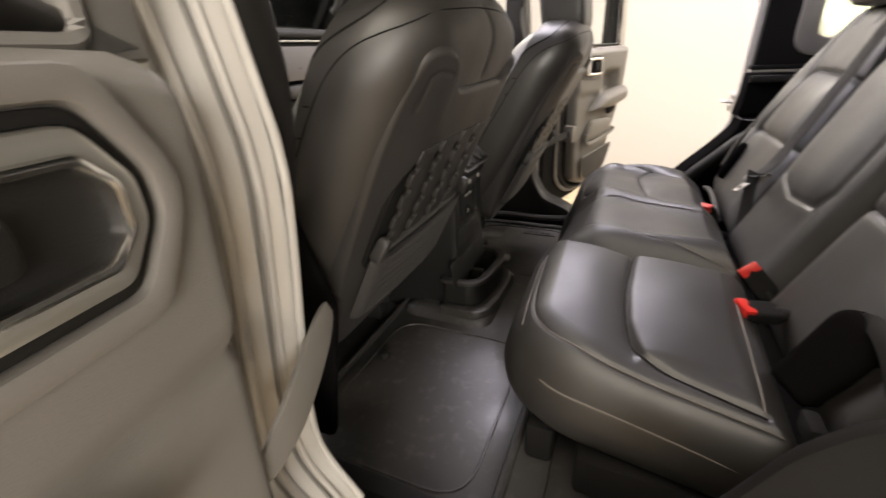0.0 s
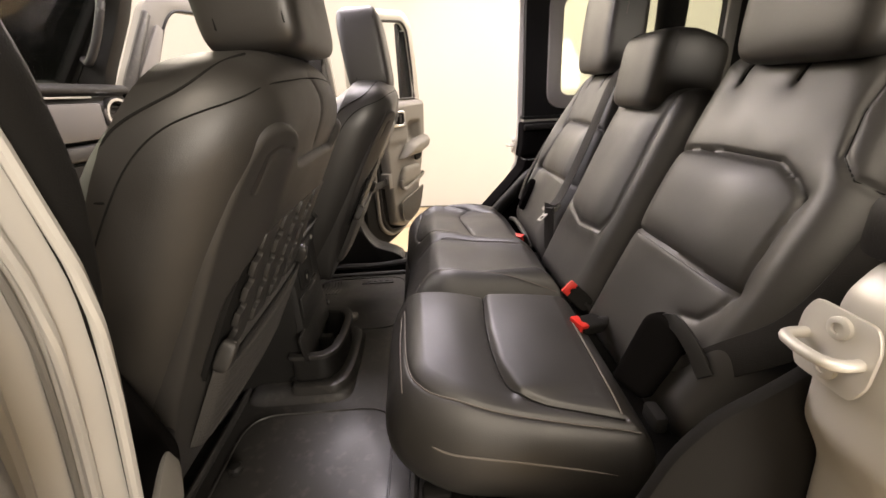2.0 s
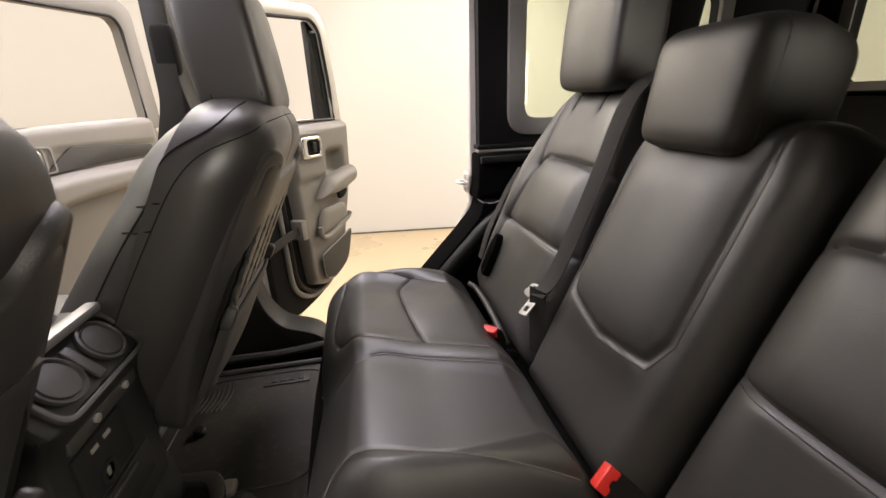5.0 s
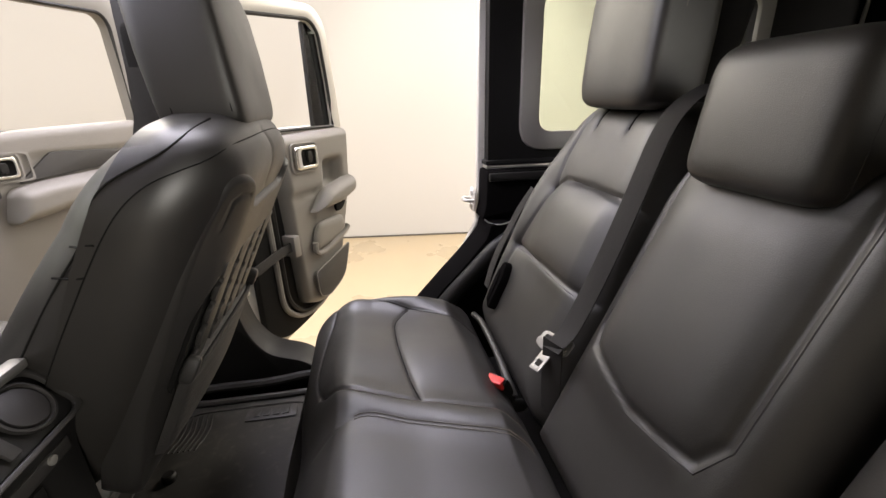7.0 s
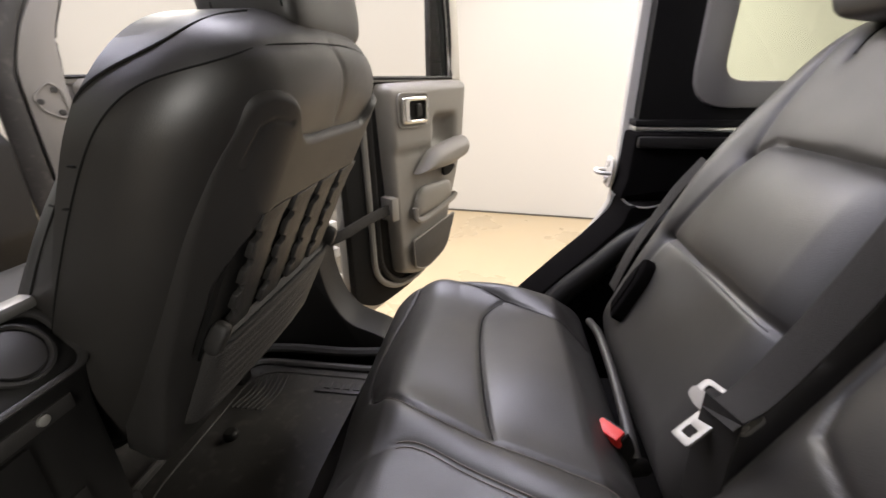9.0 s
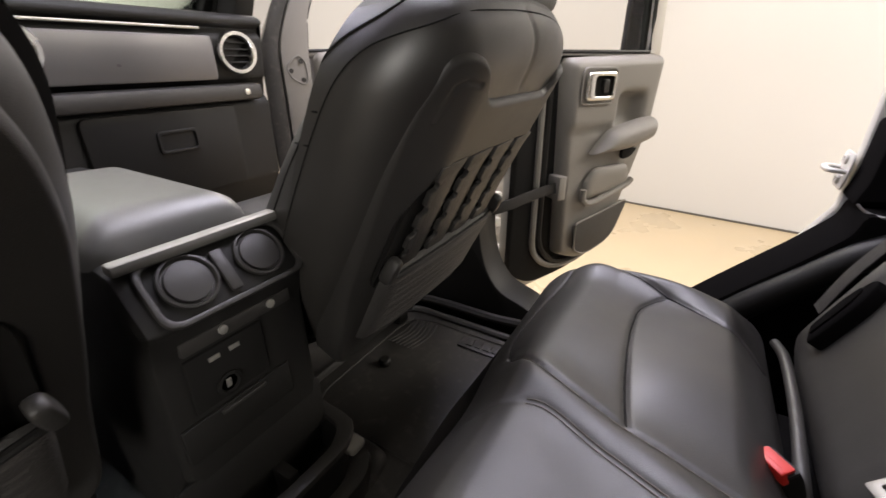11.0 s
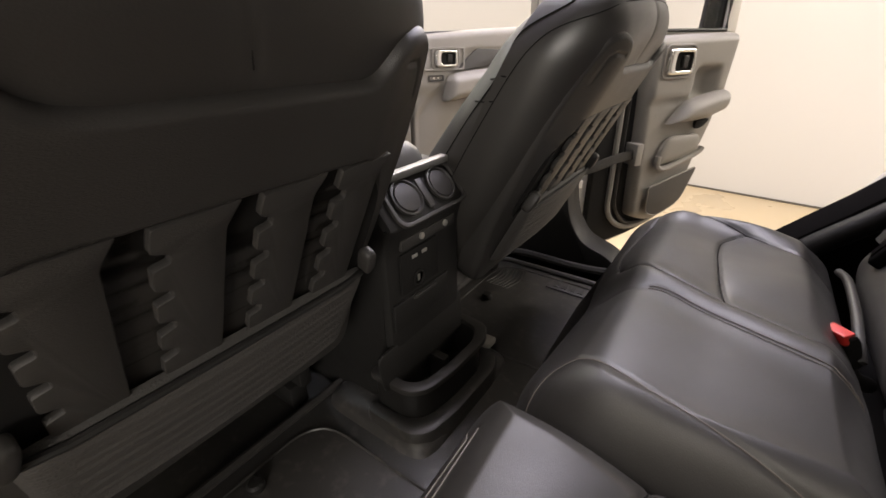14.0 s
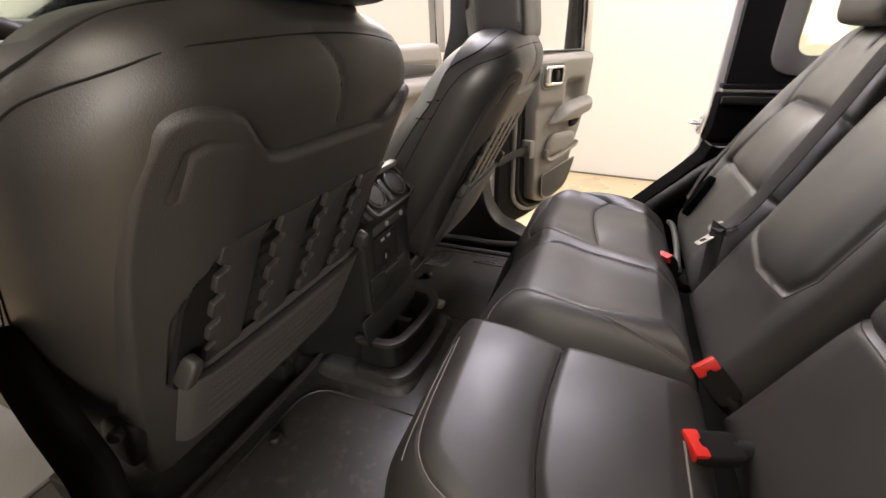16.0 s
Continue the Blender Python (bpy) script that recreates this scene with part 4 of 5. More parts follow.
block("anchor", 0.188, -0.520, 0.930, 0.208, -0.480, 0.958, SHELL, near_belt, 0.006)


# ---- front seats ----
def level(off):
    """Shears a form so that its depth runs level instead of square to the reclined back."""
    def bend(p):
        p = p.copy()
        p[:, 1] += 0.51 * (p[:, 2] + off)
        return p
    return bend


def form_of(ob):
    """A mesh's surface, to lay lines on."""
    return BVHTree.FromPolygons([v.co for v in ob.data.vertices], [tuple(p.vertices) for p in ob.data.polygons])


def laid_on(forms, m, pts, up=0.0004):
    """Draws the points of a line in the frame m to the nearest of the surfaces."""
    out = []
    for p in pts:
        co, no, _, _ = min((f.find_nearest(m @ Vector(p)) for f in forms), key=lambda hit: hit[3])
        out.append(co + no * up)
    for _ in range(10):
        out = [out[0]] + [(a + 2 * b + c) / 4 for a, b, c in zip(out, out[1:], out[2:])] + [out[-1]]
    return out


def front_seat(at, x_off, label, low=0.0):
    """A front seat seen from behind: leather shell, hard back panel with webbing and a mesh pocket, headrest on posts."""
    s = thing("front_seat", label, "car seat", "front seats")
    m = Matrix.Translation((x_off, at, -low)) @ axes((-0.274, 0, 1.32), (0.454, 0, 0.891), (0.891, 0, -0.454))
    sink = m @ Matrix.Translation((0, 0, -0.100))
    sh = [(-0.215, -0.46), (0.215, -0.46), (0.245, -0.25), (0.254, -0.06), (0.240, 0.048), (0.188, 0.123), (0.075, 0.152), (-0.085, 0.153), (-0.210, 0.128), (-0.256, 0.052), (-0.258, -0.06), (-0.245, -0.25)]
    seam = [(0.236 * k / 14, 0.118 - 0.030 * (k / 14) ** 2) for k in range(-14, 15)]
    shell = Pad(sink, rounded(sh, [0.05, 0.05, 0.08, 0.05, 0.07, 0.08, 0.08, 0.08, 0.08, 0.07, 0.05, 0.08], 6), 0.094, 0.11, 0.03,
                [(seam, 0.0022, 0.006), ([(-0.036, 0.113), (-0.012, 0.085), (-0.001, 0.06), (0.008, 0.015)], 0.004, 0.006)], None, 130, 120, False, level(-0.100), soft=2.2)
    bk = shell.make("backrest", LEATHER, s)
    shell.seam("stitching", [(-0.036, 0.113), (-0.012, 0.085), (-0.001, 0.06), (0.008, 0.015)], SHELL, bk, 0.0007, 0.0)
    # front face with its bolsters
    lean = lambda p: m @ Vector((p[0], p[1] + 0.51 * p[2], p[2]))
    front = m @ Matrix.Translation((0, 0, -0.112)) @ Matrix.Rotation(math.pi, 4, "Y")

    def drop(p):
        z = p[:, 2] + 0.10 * np.clip((0.0 - p[:, 1]) / 0.46, 0, 1) * np.clip((p[:, 2] + 0.03) / 0.03, 0, 1)
        return np.c_[p[:, 0], p[:, 1] + 0.51 * (-z - 0.112), z]

    fp = Pad(front, rounded([(x * 0.975, y - 0.006) for x, y in sh], [0.05, 0.05, 0.08, 0.05, 0.07, 0.08, 0.08, 0.08, 0.08, 0.07, 0.05, 0.08], 6), 0.066, 0.075, 0.03,
             [([(-0.13, -0.42), (-0.14, 0.03), (-0.10, 0.10), (0.10, 0.10), (0.14, 0.03), (0.13, -0.42)], 0.012, 0.008)],
             lambda u, v: 0.012 * bump_at(np.abs(u), 0.19, 0.05) * np.clip(1.2 - np.clip(v, 0, 1) * 6, 0, 1) - 0.012 * bump_at(u, 0.0, 0.11, 4), 60, 60, False, drop, soft=2.0)
    fc = fp.make("front_cushion", LEATHER, s)
    # piping: one line over the shoulder and across the back, one nearer the front, two cross seams in each bolster
    forms = [form_of(bk), form_of(fc)]
    over = [(0.240, -0.40, -0.140), (0.246, -0.30, -0.135), (0.252, -0.20, -0.125), (0.252, -0.12, -0.117), (0.252, -0.062, -0.111), (0.252, -0.021, -0.104), (0.252, 0.014, -0.093), (0.250, 0.037, -0.078), (0.246, 0.058, -0.058), (0.238, 0.074, -0.042), (0.220, 0.086, -0.032), (0.168, 0.093, -0.030), (0.09, 0.099, -0.028), (0.0, 0.103, -0.028)]
    over = [(-u, v, n) for u, v, n in over] + over[-2::-1]
    tube("piping", laid_on(forms, m, smooth_line(over, 6), 0.0006), 0.0009, SHELL, s)
    for sg in (-1, 1):
        ahead = [(0.232, -0.40, -0.185), (0.240, -0.25, -0.165), (0.248, -0.12, -0.148), (0.250, -0.07, -0.140), (0.250, -0.025, -0.135), (0.250, 0.004, -0.128), (0.250, 0.032, -0.116), (0.248, 0.054, -0.103), (0.232, 0.078, -0.088), (0.195, 0.102, -0.082), (0.14, 0.118, -0.082)]
        tube("piping", laid_on(forms, m, smooth_line([(sg * u, v, n) for u, v, n in ahead], 6)), 0.0015, SHELL, s)
        for v, w in ((-0.074, -0.063), (-0.120, -0.105)):
            cut = [(sg * 0.252, v - 0.008, -0.165), (sg * 0.252, v, -0.141), (sg * 0.252, (v + w) / 2, -0.127), (sg * 0.252, w, -0.115)]
            tube("cross_seam", laid_on(forms, m, smooth_line(cut, 5)), 0.0013, SHELL, s)
    # hard back panel
    top = [(-0.208, -0.49), (0.208, -0.49), (0.228, -0.26), (0.232, -0.10), (0.220, -0.030), (0.194, 0.028), (0.166, 0.042), (0.136, 0.034), (0.112, 0.0), (0.075, 0.001), (-0.075, 0.001), (-0.104, 0.005), (-0.142, 0.053), (-0.178, 0.058), (-0.202, 0.044), (-0.219, -0.01), (-0.226, -0.09), (-0.220, -0.26)]
    slots = [([(-0.148, 0.026), (-0.170, 0.027), (-0.182, 0.018), (-0.190, -0.022)], 0.0024, 0.0028), ([(0.148, 0.014), (0.165, 0.012), (0.176, 0.003), (0.188, -0.028)], 0.0024, 0.0028)]
    dip = lambda u, v: -0.018 * np.clip((0.186 - np.abs(u)) / 0.006, 0, 1) * np.clip((-0.080 - 22 * np.clip(np.abs(u) - 0.12, 0, 1) ** 2 - v) / 0.008, 0, 1) * np.clip((v + 0.290) / 0.006, 0, 1)

    def wings(p):
        p = p.copy()
        p[:, 2] -= 0.034 * ease(0.13, 0.25, np.abs(p[:, 0])) * ease(-0.50, -0.30, p[:, 1])
        return p

    pan = Pad(m @ Matrix.Translation((0, 0, -0.016)), rounded(top, [0.04, 0.04, 0.06, 0.05, 0.04, 0.025, 0.02, 0.02, 0.015, 0.01, 0.01, 0.015, 0.02, 0.02, 0.02, 0.04, 0.05, 0.06], 4), 0.020, 0.010, 0.03, slots, dip, 190, 170, True, wings)
    panel = pan.make("back_panel", PANEL, s, "grained plastic back panel")
    # webbing ladder
    # Black plate in the recess makes the gaps between the strips dark.
    slab("slot_backing", rounded([(-0.184, -0.305), (0.184, -0.305), (0.178, -0.150), (0.14, -0.085), (-0.14, -0.085), (-0.178, -0.150)], 0.02, 3), -0.016, -0.006, SHELL, panel, m, 0.0, "black plate that darkens the gaps between the lashing strips")
    for u in (-0.123, -0.041, 0.041, 0.123):
        hooked = [(-0.028, -0.300)]
        for j in range(5):
            v = -0.284 + 0.040 * j
            hooked += [(-0.028, v), (-0.015, v + 0.003), (-0.015, v + 0.012), (-0.028, v + 0.018)]
        strip = rounded([(u + a, v) for a, v in reversed(hooked + [(-0.026, -0.084)])] + [(u + 0.026, -0.300), (u + 0.026, -0.104), (u + 0.038, -0.080)], 0.003, 2)
        slab("lashing_strip", strip, -0.004, 0.004, PANEL, panel, m, 0.0012, "grey plastic lashing strip")
    # mesh pocket
    pocket = Pad(m @ Matrix.Translation((0, 0, 0.0)), rounded([(-0.178, -0.430), (0.178, -0.430), (0.182, -0.266), (-0.182, -0.266)], 0.02, 4), 0.014, 0.02, 0.0, (), lambda u, v: 0.008 * (1 - (u / 0.19) ** 2) + 0.0012 * np.sin(v * 900), 70, 30)
    pk = pocket.make("mesh_pocket", NET, panel, "elastic mesh pocket")
    tube("hem", pocket.world([(-0.174 + 0.029 * k, -0.271) for k in range(13)], 0.003), 0.0045, PLASTIC, pk, 8)
    for sg in (-1, 1):
        pillow("hook", (0.018, 0.045, 0.022), PANEL, panel, m @ Matrix.Translation((sg * 0.178, -0.250, 0.008)) @ Matrix.Rotation(sg * 0.25, 4, "Z"), 0.5, 0.6, n=16, k=12)
    # bottom roll, base and rails
    pillow("cushion", (0.46, 0.42, 0.15), LEATHER, s, pose(x_off - 0.79, at, 0.94, 0, 6, 0), 0.35, 0.3)
    for sg in (-1, 1):
        block("rail", x_off - 0.85, at + sg * 0.19 - 0.02, 0.665, x_off - 0.64, at + sg * 0.19 + 0.02, 0.72, PLASTIC, s, 0.006)
        block("riser", x_off - 0.78, at + sg * 0.20 - 0.015, 0.72, x_off - 0.62, at + sg * 0.20 + 0.015, 0.93, PLASTIC, s, 0.008)
    turned("bolt_cap", [(0.015, 0.0), (0.015, 0.010), (0.011, 0.015), (0.002, 0.016)], PLASTIC, s, Matrix.Translation((x_off * 0.45 - 0.540, at + 0.022, 0.681)), 16)
    out = 1 if at > 0 else -1
    if out < 0:
        # Added black plate that fills the dark area of belt and pillar trim.
        side_plate("dark_stand_in", rounded([(-0.415, 1.03), (-0.470, 1.19), (-0.500, 1.18), (-0.553, 1.10), (-0.556, 1.02), (-0.546, 0.94), (-0.60, 0.74), (-0.47, 0.74), (-0.44, 0.90)], 0.015, 3), at - 0.268, at - 0.252, BLACK_TRIM, "added black plate in place of the dark belt and pillar trim", parent=s, r=0.005)
    pillow("recliner_cover", (0.058, 0.026, 0.092), PLASTIC, s, pose(x_off - 0.490, at + out * 0.212, 0.985, 0, 24, 0), 0.5, 0.5, n=24, k=16)
    turned("recliner_bolt", [(0.009, -0.01), (0.009, 0.004), (0.0065, 0.006), (0.004, 0.006), (0.001, 0.0045)], LEATHER_SIDE, s, axes((x_off - 0.466, at + out * 0.229, 1.015), (0, 0, 1), (0.55, out * 0.8, 0.1)), 18)
    # headrest
    hz = pose(x_off - 0.315 - low, at + 0.008, 1.555 - 2.4 * low) @ m.to_3x3().to_4x4() @ Matrix.Rotation(radians(-31), 4, "X")
    grow = lambda a, b, c: (a * (1 - 0.12 * max(0, b) ** 2), b, c * (1 - 0.12 * max(0, b) ** 2) - 0.06 * b + (0.10 * (1 - b) / 2 if c < 0 else 0.0))
    hr = pillow("headrest", (0.228, 0.215, 0.125), LEATHER, s, hz, 0.24, 0.24, grow)
    for depth in (0.048, -0.030):
        loop = [(0.118 * c, 0.110 * d, depth - 0.004 * d) for c, d in rect(-1, -0.98, 1, 0.98, 0.25)]
        tube("stitching", laid_on([form_of(hr)], hz, loop), 0.0011, SHELL, hr, 6, True)
    for sg in (-1, 1):
        tube("post", [(x_off - 0.300, at + sg * 0.070, 1.40 - low), (x_off - 0.305, at + sg * 0.070, 1.50 - low)], 0.006, STEEL, s, 10)
        pillow("post_collar", (0.034, 0.014, 0.026), PLASTIC, s, pose(x_off - 0.298, at + sg * 0.070, 1.444 - 1.2 * low) @ Matrix.Rotation(math.pi / 2, 4, "X"), 0.4, 0.5, n=16, k=10)
    return s


front_seat(-0.320, 0.0, "black leather driver's front seat with a hard back panel and webbing")
front_seat(0.40, 0.067, "black leather passenger front seat with a hard back panel and webbing", 0.018)

guide = thing("seat_belt", "black shoulder belt guide and belt on the far B-pillar", "seat belt")
pillow("guide", (0.05, 0.035, 0.11), SHELL, guide, pose(-0.478, 0.685, 1.55), 0.4, 0.5, n=20, k=14)
ribbon("webbing", smooth_line([(-0.478, 0.66, 1.52), (-0.48, 0.645, 1.35), (-0.47, 0.64, 1.10), (-0.46, 0.65, 0.90)], 8), 0.045, 0.002, (0.1, -1, 0), WEB, guide)

# Paler piece laid on the black cabin floor.
tagged(block("floor", -1.40, -0.60, 0.663, -0.90, -0.14, 0.676, MAT_GREY, None, 0.004), "speckled pale grey floor piece in the driver's footwell", "floor", kind="structure")

# ---- centre console ----
con = thing("centre_console", "black plastic centre console with air vents, ports and a bin", "console")
prof = rounded([(-1.05, 0.66), (-0.445, 0.66), (-0.435, 0.86), (-0.438, 1.035), (-0.425, 1.075), (-0.418, 1.085), (-0.470, 1.146), (-0.50, 1.150), (-1.05, 1.150)], [0, 0.01, 0.02, 0.02, 0.012, 0.01, 0.008, 0.008, 0], 3)
slab("body", prof, -0.165, 0.050, PLASTIC, con, XZ, 0.014)
lid_line = rounded([(-0.055, 0.0), (0.150, 0.0), (0.155, 0.34), (-0.06, 0.34)], 0.035, 4)
Pad(axes((-0.495, 0, 1.143), (-1, 0, 0), (0, 0, 1)), lid_line, 0.044, 0.05, 0.0, (), lambda u, v: 0.008 * np.exp(-((u - 0.03) / 0.1) ** 2), 24, 24).make("armrest_lid", LID, con, "smooth grey-black armrest lid")
block("rear_bar", -0.478, -0.046, 1.146, -0.458, 0.160, 1.160, TONGUE, con, 0.004, "satin silver edge bar")
FACE = axes((-0.4425, 0.060, 1.1165), (-0.65, 0, 0.76), (0.76, 0, 0.65))     # sloping vent face, first axis y
hoop("vent_bezel", rect(-0.092, -0.044, 0.100, 0.042, 0.024), rect(-0.085, -0.037, 0.093, 0.035, 0.020), 0.0, 0.006, PANEL, con, FACE, 0.002)
for u in (-0.047, 0.047):
    vent = FACE @ Matrix.Translation((u + 0.004, 0.003, 0))
    turned("air_vent", [(0.033, 0.0), (0.033, 0.005), (0.030, 0.006), (0.028, 0.001), (0.026, 0.001), (0.025, 0.0045), (0.012, 0.0065), (0.001, 0.007)], PANEL, con, vent, 36)
block("vent_divider", -0.008, -0.030, 0.0, 0.008, 0.026, 0.006, PANEL, con, 0.003, "", FACE)
block("strip", -0.437, -0.02, 1.038, -0.428, 0.135, 1.058, PANEL, con, 0.003)
for y in (0.032, 0.101):
    turned("screw_cap", [(0.006, 0.0), (0.006, 0.003), (0.003, 0.004), (0.0005, 0.004)], STEEL, con, axes((-0.428, y, 1.050), (0, 0, 1), (1, 0, 0)), 14)
block("port_panel", -0.439, -0.02, 0.950, -0.4315, 0.085, 1.030, SHELL, con, 0.003)
for y in (0.008, 0.035):
    block("usb_port", -0.432, y, 1.014, -0.4295, y + 0.014, 1.020, STEEL, con, 0.0005)
turned("power_socket", [(0.017, 0.0), (0.017, 0.004), (0.013, 0.005), (0.011, 0.001), (0.001, 0.001)], SHELL, con, axes((-0.4325, 0.025, 0.970), (0, 0, 1), (1, 0, 0)), 24)
block("socket_mark", -0.4318, 0.021, 0.964, -0.4305, 0.028, 0.977, STEEL, con, 0.0005)
block("lower_door", -0.4375, -0.045, 0.885, -0.4305, 0.115, 0.942, PLASTIC, con, 0.004)
block("pull", -0.431, 0.005, 0.934, -0.424, 0.070, 0.940, PANEL, con, 0.002)
tray_out = rounded([(-0.482, -0.067), (-0.400, -0.066), (-0.372, -0.040), (-0.361, 0.027), (-0.359, 0.122), (-0.383, 0.166), (-0.415, 0.171), (-0.478, 0.176)], 0.020, 4)
tray_in = rounded([(-0.474, -0.055), (-0.404, -0.054), (-0.383, -0.035), (-0.373, 0.029), (-0.371, 0.117), (-0.390, 0.154), (-0.418, 0.159), (-0.470, 0.164)], 0.016, 4)
hoop("bin_wall", tray_out, tray_in, 0.70, 0.788, PLASTIC, con, None, 0.004)
slab("bin_floor", tray_in, 0.700, 0.712, SHELL, con)
hoop("bin_rim", [(x + (0.010 if x > -0.43 else -0.002), y + (0.010 if y > 0.05 else -0.010)) for x, y in tray_out], tray_in, 0.786, 0.797, PANEL, con, None, 0.004)
hoop("foot_ledge", [(x + (0.030 if x > -0.43 else 0.0), y + (0.022 if y > 0.05 else -0.030)) for x, y in tray_out], tray_out, 0.676, 0.722, RUBBER, con, None, 0.008)
slab("back_plate", rounded([(-0.165, -0.005), (0.085, -0.005), (0.09, 0.07), (-0.17, 0.085)], 0.012, 3), 0.0, 0.008, PLASTIC, con, axes((-0.428, 0, 0.785), (-0.12, 0, 1), (-1, 0, -0.12)), 0.003)
block("bin_divider", -0.44, 0.055, 0.712, -0.40, 0.075, 0.77, PLASTIC, con, 0.004)
pillow("rim_lug", (0.03, 0.035, 0.014), STRAP_GREY, con, pose(-0.356, 0.150, 0.775), 0.5, 0.5, n=16, k=10)

# ---- dashboard ----
FORWARD = Matrix.Translation((0.0, -0.2, 1.352)) @ Matrix.Scale(1.10, 4) @ Matrix.Translation((0.0, 0.2, -1.352))
dash = thing("dashboard", "black dashboard with a silver-grey panel and round vents", "dashboard", m=FORWARD)
dp = rounded([(-1.62, 1.40), (-1.62, 0.80), (-1.22, 0.80), (-1.12, 1.02), (-1.115, 1.235), (-1.135, 1.255), (-1.135, 1.29), (-1.115, 1.30), (-1.105, 1.405), (-1.125, 1.425), (-1.09, 1.435), (-1.10, 1.458), (-1.30, 1.472)], 0.012, 3)
slab("body", dp, -0.69, 0.62, PLASTIC, dash, XZ, 0.02)
slab("inlay_panel", rect(-0.60, 1.300, 0.525, 1.405, 0.012), 0.0, 0.016, DASH_GREY, dash, axes((-1.112, 0, 0), (0, 0, 1), (1, 0, 0)), 0.005, "silver-grey painted inlay")
block("lower_shelf", -1.14, -0.60, 1.245, -1.085, 0.645, 1.288, PANEL, dash, 0.012)
block("bright_line", -1.108, -0.5, 1.418, -1.098, 0.50, 1.424, SATIN, dash, 0.002)
DV = axes((-1.098, 0.590, 1.366), (0, 0, 1), (1, -0.12, 0))


for y in (-0.505, -0.440):
    dial = axes((-1.045, y, 1.418), (0, 0, 1), (1, 0, 0))
    turned("gauge", [(0.034, -0.01), (0.034, 0.006), (0.031, 0.008), (0.029, 0.004), (0.028, -0.002), (0.001, -0.002)], SATIN, dash, dial, 32, "silver-ringed instrument dial")
    for k in range(9):
        a = radians(-30 + 30 * k)
        tube("dial_mark", [dial @ Vector((0.019 * math.cos(a), 0.019 * math.sin(a), 0.0)), dial @ Vector((0.025 * math.cos(a), 0.025 * math.sin(a), 0.0))], 0.0011, STEEL, dash, 5)


def dash_vent(m, r=0.047):
    turned("vent_ring", [(r + 0.008, -0.02), (r + 0.008, 0.004), (r + 0.004, 0.012), (r - 0.004, 0.012), (r - 0.009, 0.004), (r - 0.009, -0.012), (r - 0.010, -0.02)], CHROME, dash, m, 40, "bright vent ring")
    turned("vent_back", [(r - 0.008, -0.018), (r - 0.008, -0.012), (0.001, -0.012)], SHELL, dash, m, 32)
    for k in range(4):
        v = -0.024 + 0.016 * k
        w = math.sqrt(max(0, (r - 0.010) ** 2 - v * v))
        block("vent_slat", -w, v - 0.002, -0.012, w, v + 0.002, 0.0, PLASTIC, dash, 0.001, "", m)


dash_vent(DV)
for y in (0.12, -0.02, -0.56):
    dash_vent(axes((-1.098, y, 1.366), (0, 0, 1), (1, 0, 0)))
slab("glovebox_door", rect(0.19, 1.02, 0.56, 1.235, 0.02), 0.0, 0.014, PLASTIC, dash, axes((-1.118, 0, 0), (0, 0, 1), (1, 0, 0)), 0.006)
hoop("glovebox_latch", rect(0.335, 1.135, 0.435, 1.190, 0.010), rect(0.342, 1.143, 0.428, 1.182, 0.008), 0.012, 0.020, PLASTIC, dash, axes((-1.118, 0, 0), (0, 0, 1), (1, 0, 0)), 0.002)
turned("shelf_stud", [(0.008, 0.0), (0.008, 0.003), (0.004, 0.004), (0.0005, 0.004)], STEEL, dash, axes((-1.085, 0.592, 1.267), (0, 0, 1), (1, 0, 0)), 14)
wheel = thing("steering_wheel", "black leather steering wheel on its column", "steering wheel")
WM = axes((-0.90, -0.33, 1.30), (-0.45, 0, 0.9), (0.9, 0, 0.45))
tube("rim", [WM @ Vector((0.185 * math.cos(a * math.pi / 20), 0.185 * math.sin(a * math.pi / 20), 0)) for a in range(40)], 0.016, LEATHER, wheel, 10, True)
pillow("hub", (0.15, 0.13, 0.06), PLASTIC, wheel, WM @ Matrix.Translation((0, -0.01, -0.02)), 0.5, 0.5)
for a in (0, math.pi, -math.pi / 2):
    tube("spoke", [WM @ Vector((0.05 * math.cos(a), 0.05 * math.sin(a), -0.015)), WM @ Vector((0.18 * math.cos(a), 0.18 * math.sin(a), 0))], 0.014, PLASTIC, wheel, 8)
tube("column", [WM @ Vector((0, 0, -0.02)), WM @ Vector((0, 0, -0.26))], 0.04, PLASTIC, wheel, 12)


# ---- doors ----
def door_axes(hinge, degrees, flip=1):
    """A door's frame: first axis from its hinge outwards, second axis up, third axis out of its inner face."""
    a = radians(degrees)
    x = Vector((math.cos(a), flip * math.sin(a), 0))
    n = Vector((math.sin(a), -flip * math.cos(a), 0))
    m = Matrix((x, Vector((0, 0, 1)), n)).transposed().to_4x4()
    return Matrix.Translation((hinge[0], hinge[1], 0)) @ m


